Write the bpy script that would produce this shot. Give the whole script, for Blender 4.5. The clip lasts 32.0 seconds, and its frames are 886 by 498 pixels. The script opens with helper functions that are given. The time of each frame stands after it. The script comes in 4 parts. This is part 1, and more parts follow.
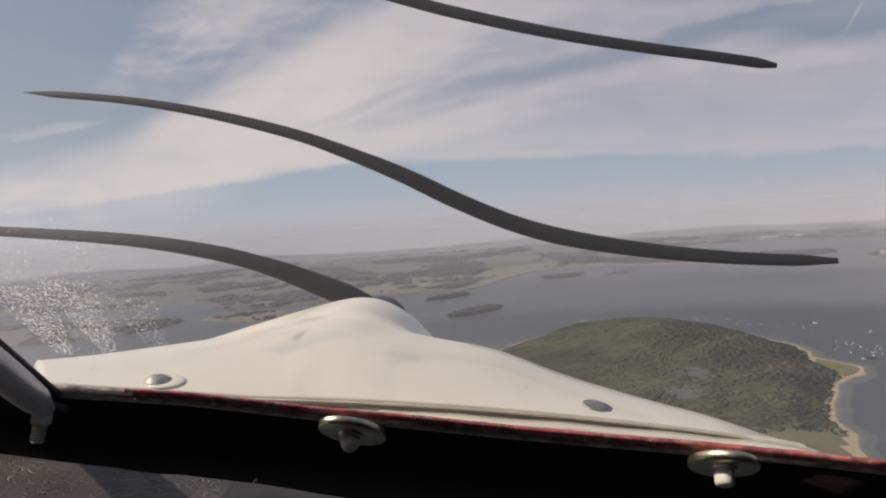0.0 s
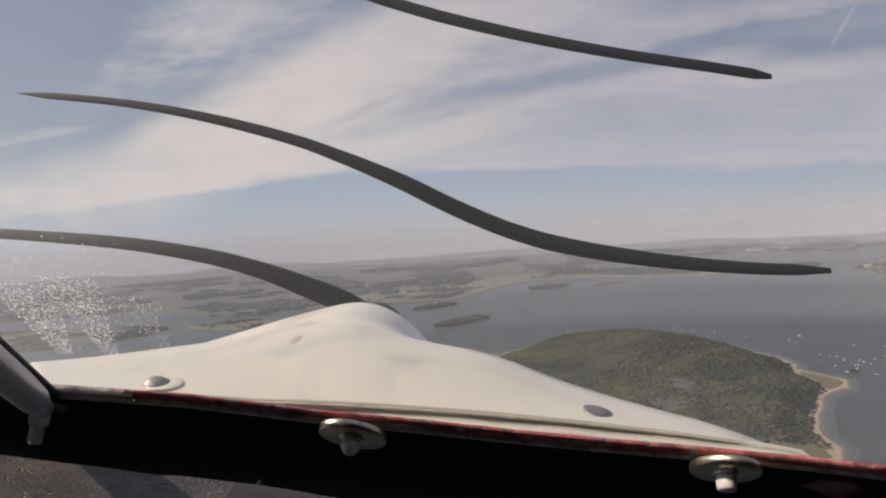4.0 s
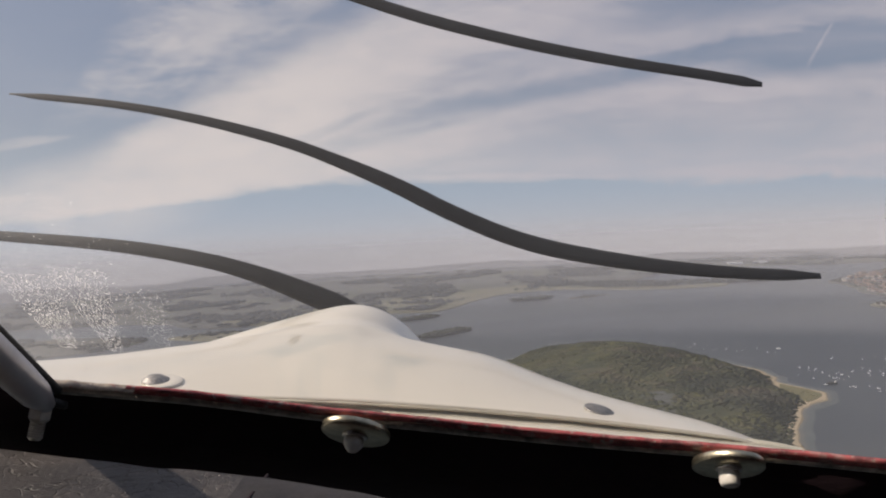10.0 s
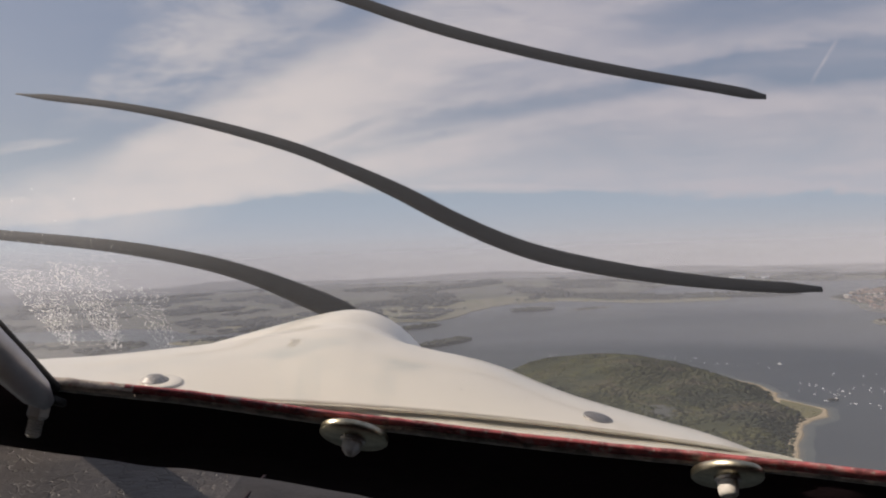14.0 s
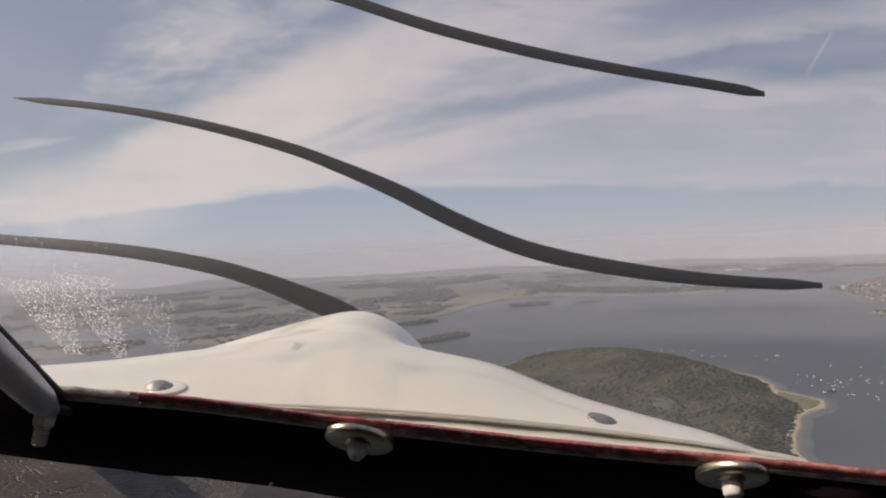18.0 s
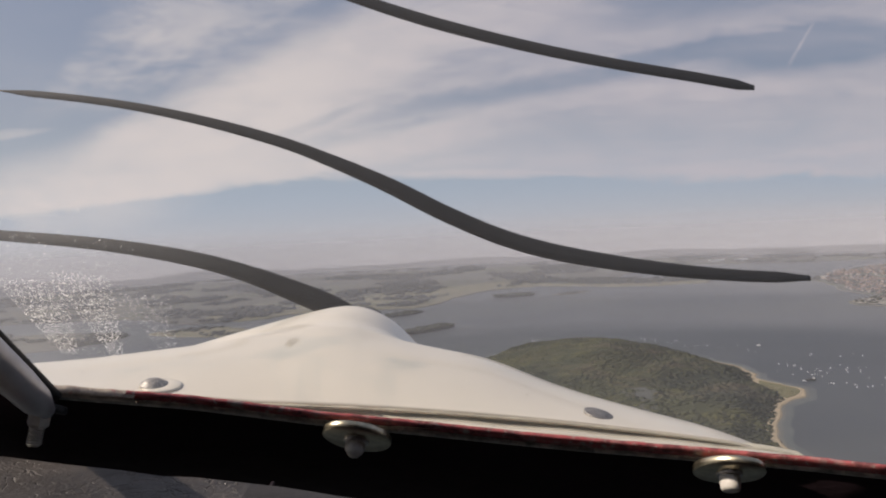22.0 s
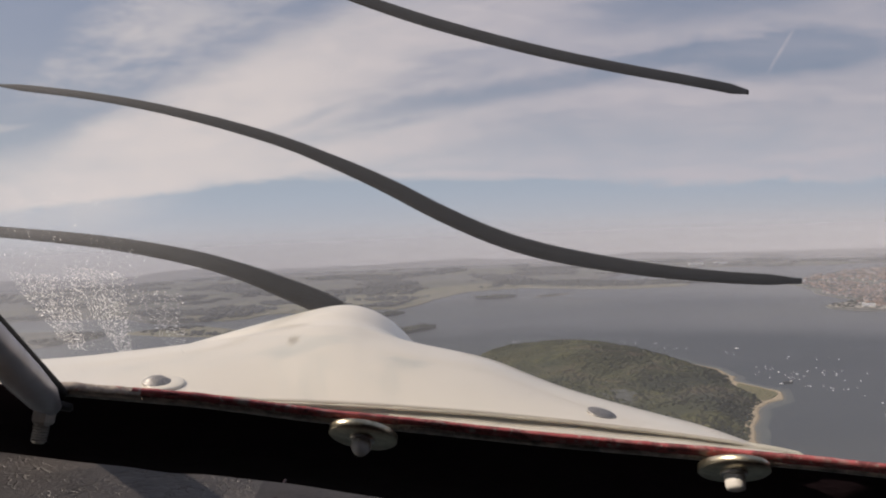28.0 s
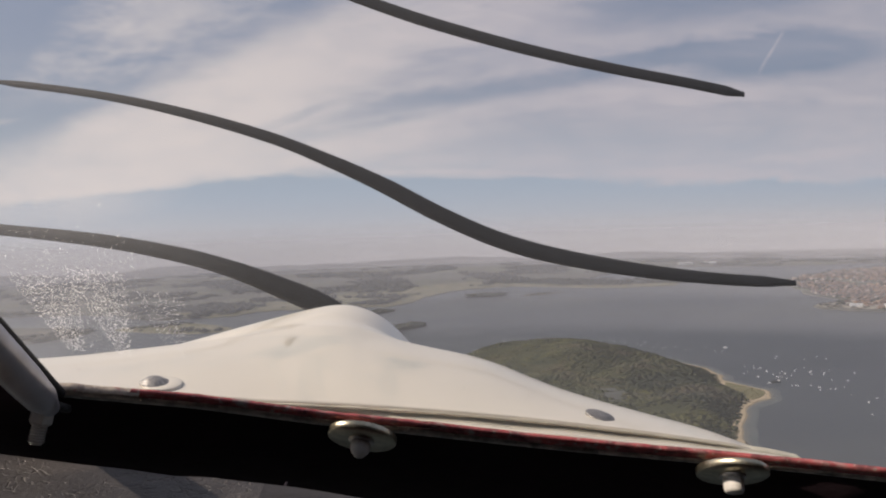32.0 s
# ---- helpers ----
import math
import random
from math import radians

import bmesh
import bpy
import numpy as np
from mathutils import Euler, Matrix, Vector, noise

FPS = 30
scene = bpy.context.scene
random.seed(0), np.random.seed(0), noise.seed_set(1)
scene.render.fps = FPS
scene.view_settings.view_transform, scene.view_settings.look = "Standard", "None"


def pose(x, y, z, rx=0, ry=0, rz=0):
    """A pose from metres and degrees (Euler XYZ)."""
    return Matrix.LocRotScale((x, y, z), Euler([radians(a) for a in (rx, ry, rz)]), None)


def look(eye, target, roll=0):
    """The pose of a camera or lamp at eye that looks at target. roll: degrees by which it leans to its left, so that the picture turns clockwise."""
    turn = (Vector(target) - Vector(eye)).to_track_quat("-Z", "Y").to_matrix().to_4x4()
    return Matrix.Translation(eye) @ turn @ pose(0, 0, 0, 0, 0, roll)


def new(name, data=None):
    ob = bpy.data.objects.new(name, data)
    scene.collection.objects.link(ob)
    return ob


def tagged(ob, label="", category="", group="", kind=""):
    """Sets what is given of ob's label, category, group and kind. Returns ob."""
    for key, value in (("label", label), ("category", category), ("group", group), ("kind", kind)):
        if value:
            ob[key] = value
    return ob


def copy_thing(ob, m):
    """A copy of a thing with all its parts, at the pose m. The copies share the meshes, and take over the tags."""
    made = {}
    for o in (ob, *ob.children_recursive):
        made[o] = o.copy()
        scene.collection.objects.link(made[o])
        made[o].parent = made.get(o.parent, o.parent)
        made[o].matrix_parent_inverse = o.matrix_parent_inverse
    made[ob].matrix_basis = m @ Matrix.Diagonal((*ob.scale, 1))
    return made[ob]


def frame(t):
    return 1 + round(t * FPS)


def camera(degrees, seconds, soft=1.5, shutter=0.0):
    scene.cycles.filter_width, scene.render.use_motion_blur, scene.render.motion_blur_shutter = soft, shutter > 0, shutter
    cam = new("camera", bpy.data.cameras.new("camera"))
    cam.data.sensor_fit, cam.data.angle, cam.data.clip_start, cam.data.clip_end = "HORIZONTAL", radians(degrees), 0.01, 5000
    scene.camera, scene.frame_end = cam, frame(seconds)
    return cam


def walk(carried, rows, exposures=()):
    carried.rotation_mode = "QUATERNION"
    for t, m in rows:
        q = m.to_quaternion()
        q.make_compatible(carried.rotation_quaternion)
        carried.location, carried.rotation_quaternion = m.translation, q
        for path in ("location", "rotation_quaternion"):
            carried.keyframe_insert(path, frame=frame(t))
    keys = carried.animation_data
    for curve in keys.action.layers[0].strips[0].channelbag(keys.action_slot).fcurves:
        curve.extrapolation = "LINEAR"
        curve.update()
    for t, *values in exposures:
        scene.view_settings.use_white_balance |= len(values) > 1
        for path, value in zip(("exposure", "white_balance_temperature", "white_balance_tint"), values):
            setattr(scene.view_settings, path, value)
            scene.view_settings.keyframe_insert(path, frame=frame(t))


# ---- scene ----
# The camera sits behind the windscreen of a light aircraft and sways a little on its mount.
PATH = [
    (0.0, 0.0215, 0.0005, 300.0072, 86.320, 4.182, 2.639),
    (0.5, 0.0215, 0.0005, 300.0072, 86.320, 4.182, 2.639),
    (1.0, 0.0197, 0.0009, 300.0061, 86.579, 4.016, 2.318),
    (1.5, 0.0190, -0.0003, 300.0056, 86.913, 3.889, 2.283),
    (2.0, 0.0181, 0.0008, 300.0052, 86.915, 3.844, 2.156),
    (2.5, 0.0169, -0.0003, 300.0056, 87.172, 3.641, 2.070),
    (3.0, 0.0156, -0.0002, 300.0050, 87.069, 3.598, 1.919),
    (3.5, 0.0148, 0.0004, 300.0045, 86.968, 3.627, 1.844),
    (5.5, 0.0112, 0.0002, 300.0052, 87.113, 3.314, 1.388),
    (6.0, 0.0103, 0.0005, 300.0052, 87.157, 3.468, 1.327),
    (6.5, 0.0092, -0.0003, 300.0054, 87.292, 3.375, 1.326),
    (7.0, 0.0082, 0.0003, 300.0058, 86.970, 3.294, 1.135),
    (7.5, 0.0070, -0.0004, 300.0053, 86.969, 3.264, 1.000),
    (8.0, 0.0073, 0.0005, 300.0046, 87.014, 3.346, 0.983),
    (8.5, 0.0060, -0.0002, 300.0035, 87.115, 3.389, 0.789),
    (9.0, 0.0057, 0.0005, 300.0009, 87.228, 3.498, 0.743),
    (9.5, 0.0045, 0.0001, 299.9992, 87.488, 3.434, 0.605),
    (10.0, 0.0034, -0.0012, 299.9982, 87.798, 3.234, 0.459),
    (10.5, 0.0037, -0.0001, 299.9965, 87.970, 3.188, 0.517),
    (11.0, 0.0029, -0.0005, 299.9965, 88.258, 3.056, 0.279),
    (11.5, 0.0024, -0.0015, 299.9968, 88.544, 2.905, 0.353),
    (12.0, 0.0024, -0.0014, 299.9969, 88.511, 2.711, 0.397),
    (12.5, 0.0031, -0.0016, 299.9966, 88.551, 2.443, 0.434),
    (13.0, 0.0026, -0.0021, 299.9967, 88.510, 2.192, 0.441),
    (13.5, 0.0034, -0.0011, 299.9963, 88.351, 2.161, 0.348),
    (14.0, 0.0034, -0.0014, 299.9959, 88.506, 2.247, 0.632),
    (14.5, 0.0048, -0.0015, 299.9962, 88.396, 2.286, 0.674),
    (15.0, 0.0048, -0.0009, 299.9966, 88.314, 2.374, 0.697),
    (15.5, 0.0044, -0.0005, 299.9965, 88.207, 2.565, 0.533),
    (17.5, 0.0023, 0.0001, 299.9993, 87.876, 2.802, 0.409),
    (18.0, 0.0009, -0.0018, 300.0001, 88.159, 2.812, 0.418),
    (18.5, 0.0001, -0.0009, 300.0006, 87.854, 2.830, 0.183),
    (19.0, 0.0000, 0.0000, 300.0000, 87.636, 2.798, -0.115),
    (19.5, -0.0009, -0.0017, 300.0004, 87.924, 2.778, 0.133),
    (20.0, -0.0018, -0.0006, 300.0010, 87.682, 2.754, 0.028),
    (20.5, -0.0019, 0.0002, 300.0004, 87.460, 2.845, -0.400),
    (21.0, -0.0028, -0.0007, 300.0011, 87.493, 2.886, -0.223),
    (21.5, -0.0047, -0.0009, 300.0024, 87.499, 2.891, -0.243),
    (22.0, -0.0054, -0.0004, 300.0027, 87.448, 2.912, -0.766),
    (22.5, -0.0057, -0.0006, 300.0028, 87.339, 3.002, -0.619),
    (23.0, -0.0078, -0.0011, 300.0018, 87.425, 2.968, -0.701),
    (23.5, -0.0092, 0.0002, 300.0018, 87.341, 2.839, -1.040),
    (24.0, -0.0103, 0.0002, 300.0014, 87.287, 2.740, -1.476),
    (24.5, -0.0108, -0.0001, 300.0013, 87.417, 2.639, -1.323),
    (26.5, -0.0153, 0.0006, 300.0022, 87.215, 2.461, -2.187),
    (27.0, -0.0153, 0.0003, 300.0015, 87.396, 2.418, -1.983),
    (27.5, -0.0165, -0.0009, 300.0019, 87.543, 2.404, -2.029),
    (28.0, -0.0177, -0.0005, 300.0021, 87.476, 2.343, -2.084),
    (28.5, -0.0185, 0.0001, 300.0031, 87.359, 2.193, -2.391),
    (29.0, -0.0187, 0.0009, 300.0022, 87.411, 2.200, -2.696),
    (29.5, -0.0184, 0.0006, 300.0016, 87.385, 2.242, -2.535),
    (30.0, -0.0189, 0.0006, 300.0017, 87.450, 2.281, -2.558),
    (30.5, -0.0193, -0.0002, 300.0021, 87.514, 2.227, -2.483),
    (31.0, -0.0207, 0.0004, 300.0025, 87.417, 2.133, -2.560),
    (31.5, -0.0220, -0.0001, 300.0036, 87.390, 2.096, -2.689),
    (32.0, -0.0222, 0.0003, 300.0041, 87.298, 1.955, -2.764),
]
cam = camera(60.0, 32.0, soft=2.0)
walk(cam, [(t, pose(x, y, z, rx, ry, rz)) for t, x, y, z, rx, ry, rz in PATH],
     exposures=[(0.0, 0.06, 6700, 11.5), (32.0, 0.06, 6700, 12.5)])

# ---- sun and sky ----
SUN_TURN, SUN_HEIGHT = radians(-82.0), radians(41.0)   # from straight ahead, to the right; above the horizon
sun = new("sun", bpy.data.lights.new("sun", "SUN"))
sun.data.energy, sun.data.angle, sun.data.color = 3.6, radians(0.6), (1.0, 0.90, 0.79)
toward = Vector((math.sin(SUN_TURN) * math.cos(SUN_HEIGHT), math.cos(SUN_TURN) * math.cos(SUN_HEIGHT), math.sin(SUN_HEIGHT)))
sun.matrix_world = look(toward * 50 + Vector((0, 0, 300)), (0, 0, 300))


class Nodes:
    """A short way to write node trees."""

    def __init__(self, tree):
        self.tree = tree
        tree.nodes.clear()

    def add(self, kind, *links, **fields):
        n = self.tree.nodes.new(kind)
        for key, value in fields.items():
            if key == "op":
                n.operation = value
            elif key == "blend":
                n.data_type, n.blend_type = "RGBA", value
            elif key == "sky":
                n.sky_type = value
            elif key == "feature":
                n.feature = value
        for i, v in links:
            if isinstance(v, bpy.types.NodeSocket):
                self.tree.links.new(v, n.inputs[i])
            elif v is not None:
                n.inputs[i].default_value = v
        return n

    def math(self, op, a, b=0.0, c=0.0):
        return self.add("ShaderNodeMath", (0, a), (1, b), (2, c), op=op).outputs[0]

    def mix(self, f, a, b, blend="MIX"):
        return self.add("ShaderNodeMix", (0, f), (6, a), (7, b), blend=blend).outputs[2]

    def noise(self, at, scale, detail=4.0, rough=0.55, distort=0.0):
        return self.add("ShaderNodeTexNoise", ("Vector", at), ("Scale", scale), ("Detail", detail), ("Roughness", rough), ("Distortion", distort)).outputs["Fac"]

    def ramp(self, f, *stops):
        n = self.add("ShaderNodeValToRGB", (0, f))
        e = n.color_ramp.elements
        while len(e) < len(stops):
            e.new(0.5)
        for s, (p, c) in zip(e, stops):
            s.position, s.color = p, (*c, 1) if len(c) == 3 else c
        return n.outputs[0]

    def smooth(self, v, low, high):
        n = self.add("ShaderNodeMapRange", (0, v), (1, low), (2, high))
        n.interpolation_type = "SMOOTHSTEP"
        return n.outputs[0]


def rgb(r, g, b):
    return (r, g, b, 1.0)


world = bpy.data.worlds.new("sky")
scene.world = world
world.use_nodes = True
w = Nodes(world.node_tree)
way = w.add("ShaderNodeTexCoord").outputs["Generated"]
sep = w.add("ShaderNodeSeparateXYZ", (0, way))
ahead = w.math("MAXIMUM", w.math("ABSOLUTE", sep.outputs[1]), 0.2)
az = w.math("DIVIDE", sep.outputs[0], ahead)         # sideways over ahead
el = w.math("DIVIDE", sep.outputs[2], ahead)         # up over ahead
plane = w.add("ShaderNodeCombineXYZ", (0, az), (1, el)).outputs[0]
# wind-drawn texture of the cirrus: fine along the streaks
drift = w.add("ShaderNodeMapping", ("Vector", plane), ("Rotation", (0, 0, radians(-14))), ("Scale", (3.0, 9.0, 1))).outputs[0]
fibre = w.noise(drift, 1.6, 9.0, 0.66, 0.6)
billow = w.noise(w.add("ShaderNodeMapping", ("Vector", plane), ("Scale", (1, 2.2, 1))).outputs[0], 6.0, 9.0, 0.62, 0.3)
fine = w.noise(w.add("ShaderNodeMapping", ("Vector", plane), ("Rotation", (0, 0, radians(-18))), ("Scale", (9, 34, 1))).outputs[0], 1.5, 8.0, 0.66, 0.5)
wx = w.math("MULTIPLY_ADD", w.math("SUBTRACT", billow, 0.5), 0.07, az)
wy = w.math("MULTIPLY_ADD", w.math("SUBTRACT", fibre, 0.5), 0.040, w.math("MULTIPLY_ADD", w.math("SUBTRACT", billow, 0.5), w.math("MULTIPLY", w.smooth(az, 0.05, 0.30), 0.045), el))
# the sheet of cirrus: its lower and upper edge, as (sideways, up)
def edge(*knots):
    pos = w.math("MULTIPLY_ADD", wx, 1 / 1.7, 0.5)
    v = w.ramp(pos, *[(a / 1.7 + 0.5, [(e + 0.1) / 0.6] * 3) for a, e in knots])
    v.node.color_ramp.interpolation = "B_SPLINE"
    return w.math("MULTIPLY_ADD", v, 0.6, -0.1)


under = edge((-0.84, 0.000), (-0.587, 0.020), (-0.414, 0.042), (-0.199, 0.055), (-0.005, 0.050), (0.197, 0.038), (0.300, 0.037), (0.373, 0.026), (0.482, 0.025), (0.568, 0.028), (0.84, 0.03))
over = edge((-0.84, 0.070), (-0.581, 0.080), (-0.448, 0.104), (-0.332, 0.176), (-0.220, 0.212), (-0.159, 0.248), (-0.055, 0.285), (0.05, 0.34), (0.25, 0.44), (0.84, 0.46))
sheet = w.math("MULTIPLY", w.smooth(w.math("SUBTRACT", wy, under), -0.005, 0.007), w.smooth(w.math("SUBTRACT", wy, over), 0.022, -0.030))
# thicker and thinner banks in it: sideways, up, tilt in degrees, half length, half width, thickness
BANKS = [
    (-0.330, 0.100, 24.0, 0.180, 0.055, 0.55), (-0.140, 0.170, 25.0, 0.170, 0.045, 0.42), (-0.130, 0.082, 7.0, 0.180, 0.018, 0.45), (0.070, 0.240, 14.0, 0.200, 0.035, 0.20),
    (0.190, 0.170, 8.5, 0.230, 0.013, -0.42), (0.500, 0.195, 2.0, 0.130, 0.028, -0.58), (0.440, 0.270, 6.0, 0.220, 0.026, -0.40), (-0.165, 0.124, 17.0, 0.080, 0.006, -0.42),
    (0.160, 0.134, 7.0, 0.150, 0.009, 0.34), (0.430, 0.143, -3.0, 0.170, 0.010, 0.40), (0.100, 0.047, -3.0, 0.130, 0.005, 0.35), (0.430, 0.037, -4.0, 0.130, 0.007, 0.36),
    (0.550, 0.062, 5.0, 0.090, 0.006, 0.30), (0.300, 0.085, -2.0, 0.200, 0.012, -0.12), (0.050, 0.200, 12.0, 0.100, 0.008, -0.22), (-0.050, 0.112, 9.0, 0.100, 0.007, -0.18),
]
WISPS = [(-0.375, 0.265, 50.0, 0.090, 0.036, 0.18), (-0.270, 0.262, 24.0, 0.150, 0.050, 0.30), (-0.420, 0.215, 35.0, 0.090, 0.022, 0.16), (-0.330, 0.225, 30.0, 0.060, 0.018, 0.18), (-0.575, 0.128, 4.0, 0.070, 0.006, 0.40), (-0.560, 0.030, 2.0, 0.200, 0.030, 0.30)]


def banks(rows):
    total = 0.0
    for sx, sy, tilt, long, wide, thick in rows:
        c, s = math.cos(radians(tilt)), math.sin(radians(tilt))
        dx, dy = w.math("SUBTRACT", wx, sx), w.math("SUBTRACT", wy, sy)
        a = w.math("MULTIPLY_ADD", dx, c / long, w.math("MULTIPLY", dy, s / long))
        b = w.math("MULTIPLY_ADD", dy, c / wide, w.math("MULTIPLY", dx, -s / wide))
        r = w.math("MULTIPLY_ADD", a, a, w.math("MULTIPLY", b, b))
        total = w.math("ADD", total, w.math("MULTIPLY", w.smooth(r, 2.3, 0.0), thick))
    return total


cloud = w.math("MULTIPLY", sheet, w.math("MAXIMUM", w.math("ADD", banks(BANKS), 0.50), 0.06))
cloud = w.math("ADD", cloud, w.math("MULTIPLY", banks(WISPS), w.smooth(billow, 0.35, 0.62)))
veil = w.math("MULTIPLY", w.smooth(fibre, 0.42, 0.75), w.math("MULTIPLY", w.smooth(el, 0.05, 0.14), w.math("MULTIPLY_ADD", w.smooth(az, -0.6, -0.2), 0.12, 0.02)))
cloud = w.math("ADD", cloud, veil)
streak = w.math("MULTIPLY_ADD", fine, 1.5, w.math("MULTIPLY_ADD", fibre, 1.3, w.math("MULTIPLY_ADD", billow, 1.2, -0.98)))
cloud = w.math("MULTIPLY", cloud, w.math("MAXIMUM", streak, 0.0))
cloud = w.math("SUBTRACT", 1.0, w.math("EXPONENT", w.math("MULTIPLY", cloud, -1.55)))
# the old trail of an airliner
tx = w.math("MULTIPLY_ADD", w.math("SUBTRACT", el, 0.198), -0.60, w.math("SUBTRACT", w.math("MULTIPLY_ADD", w.math("SUBTRACT", billow, 0.5), 0.012, az), 0.489))
trail = w.math("MULTIPLY", w.smooth(w.math("ABSOLUTE", tx), 0.006, 0.0), w.smooth(w.math("ABSOLUTE", w.math("SUBTRACT", el, 0.198)), 0.050, 0.015))
cloud = w.math("MAXIMUM", cloud, w.math("MULTIPLY", trail, w.math("MULTIPLY_ADD", fine, 1.0, -0.05)))
air = w.add("ShaderNodeTexSky", sky="NISHITA")
air.sun_disc, air.sun_elevation, air.sun_rotation = False, SUN_HEIGHT, SUN_TURN
air.air_density, air.dust_density, air.altitude = 1.0, 2.5, 300
blue = w.mix(1.0, air.outputs[0], rgb(0.072, 0.072, 0.072), "MULTIPLY")
blue = w.mix(0.6, blue, rgb(0.215, 0.258, 0.365))
blue = w.mix(w.math("MULTIPLY", w.smooth(el, 0.18, 0.01), 0.88), blue, rgb(0.350, 0.425, 0.520))
lit = w.mix(w.smooth(az, -0.25, 0.25), rgb(0.635, 0.590, 0.580), rgb(0.500, 0.472, 0.512))    # creamier towards the sun
sky = w.mix(cloud, blue, lit)
haze = w.math("MULTIPLY", w.smooth(el, 0.050, -0.074), 0.96)
sky = w.mix(haze, sky, rgb(0.510, 0.480, 0.487))
back = w.add("ShaderNodeBackground", (0, sky), (1, 1.0))
w.add("ShaderNodeOutputWorld", (0, back.outputs[0]))


# ---- materials ----
def material(name, base, rough=0.6, metal=0.0, second=None, scale=20.0, amount=0.5, bump=0.0, bump_scale=None, stains=None, stain_scale=3.0,
             random_tint=0.0, coat=0.0, spec=0.5, patches=()):
    """A surface with grain and stains: base and second colours mixed by noise, relief by finer noise."""
    m = bpy.data.materials.new(name)
    m.use_nodes = True
    n = Nodes(m.node_tree)
    at = n.add("ShaderNodeTexCoord").outputs["Object"]
    col = n.mix(n.math("MULTIPLY", n.smooth(n.noise(at, scale, 6.0, 0.6), 0.35, 0.65), amount), rgb(*base), rgb(*(second or [v * 0.7 for v in base])))
    if stains:
        col = n.mix(n.smooth(n.noise(at, stain_scale, 5.0, 0.65, 0.6), 0.52, 0.72), col, rgb(*stains))
    for tone, size, low in patches:
        col = n.mix(n.smooth(n.noise(at, size, 4.0, 0.6, 0.5), low, low + 0.16), col, rgb(*tone))
    if random_tint:
        info = n.add("ShaderNodeNewGeometry").outputs["Random Per Island"]
        col = n.mix(1.0, col, n.ramp(info, (0.0, [1 - random_tint] * 3), (0.5, (1, 1, 1)), (1.0, (1 + random_tint, 1 + random_tint * 0.8, 1.0))), "MULTIPLY")
    b = n.add("ShaderNodeBsdfPrincipled", ("Base Color", col), ("Metallic", metal), ("Coat Weight", coat), ("Specular IOR Level", spec))
    n.tree.links.new(n.math("MULTIPLY_ADD", n.noise(at, scale * 2.3, 4.0), 0.25, rough - 0.12), b.inputs["Roughness"])
    if bump:
        relief = n.add("ShaderNodeBump", ("Strength", bump), ("Distance", 0.4 / (bump_scale or scale)), ("Height", n.noise(at, bump_scale or scale, 6.0, 0.6)))
        n.tree.links.new(relief.outputs[0], b.inputs["Normal"])
    n.add("ShaderNodeOutputMaterial", (0, b.outputs[0]))
    return m


M_COWL = material("cream_gelcoat", (0.87, 0.80, 0.66), 0.32, second=(0.81, 0.745, 0.615), scale=14, amount=0.6, bump=0.05, bump_scale=30, coat=0.3,
                  stains=(0.67, 0.65, 0.55), stain_scale=9,
                  patches=(((0.70, 0.69, 0.53), 7.0, 0.56), ((0.60, 0.57, 0.52), 130.0, 0.69)))
M_SMUDGE = material("grey_smudge", (0.40, 0.38, 0.34), 0.6, second=(0.28, 0.26, 0.23), scale=300)
M_SEAL = material("dried_sealant", (0.74, 0.68, 0.52), 0.7, second=(0.54, 0.50, 0.38), scale=120, bump=0.3)
M_RED = material("chipped_red_paint", (0.54, 0.130, 0.130), 0.55, second=(0.36, 0.085, 0.088), scale=160, amount=0.8, bump=0.3, stains=(0.40, 0.30, 0.27), stain_scale=70,
                 patches=(((0.46, 0.40, 0.36), 240.0, 0.54), ((0.20, 0.06, 0.06), 110.0, 0.50)))
M_EDGE = material("worn_edge", (0.50, 0.45, 0.39), 0.5, second=(0.20, 0.18, 0.155), scale=140, amount=0.9, bump=0.3, stains=(0.15, 0.145, 0.12), stain_scale=70,
                  patches=(((0.66, 0.62, 0.56), 170.0, 0.60),))
M_BARE = material("bare_primer", (0.52, 0.44, 0.36), 0.6, second=(0.30, 0.24, 0.20), scale=220, amount=0.9, bump=0.5, patches=(((0.40, 0.14, 0.13), 190.0, 0.56), ((0.74, 0.68, 0.60), 300.0, 0.58)))
M_BLACK = material("black_trim", (0.026, 0.014, 0.018), 0.75, scale=60, bump=0.15, spec=0.2)
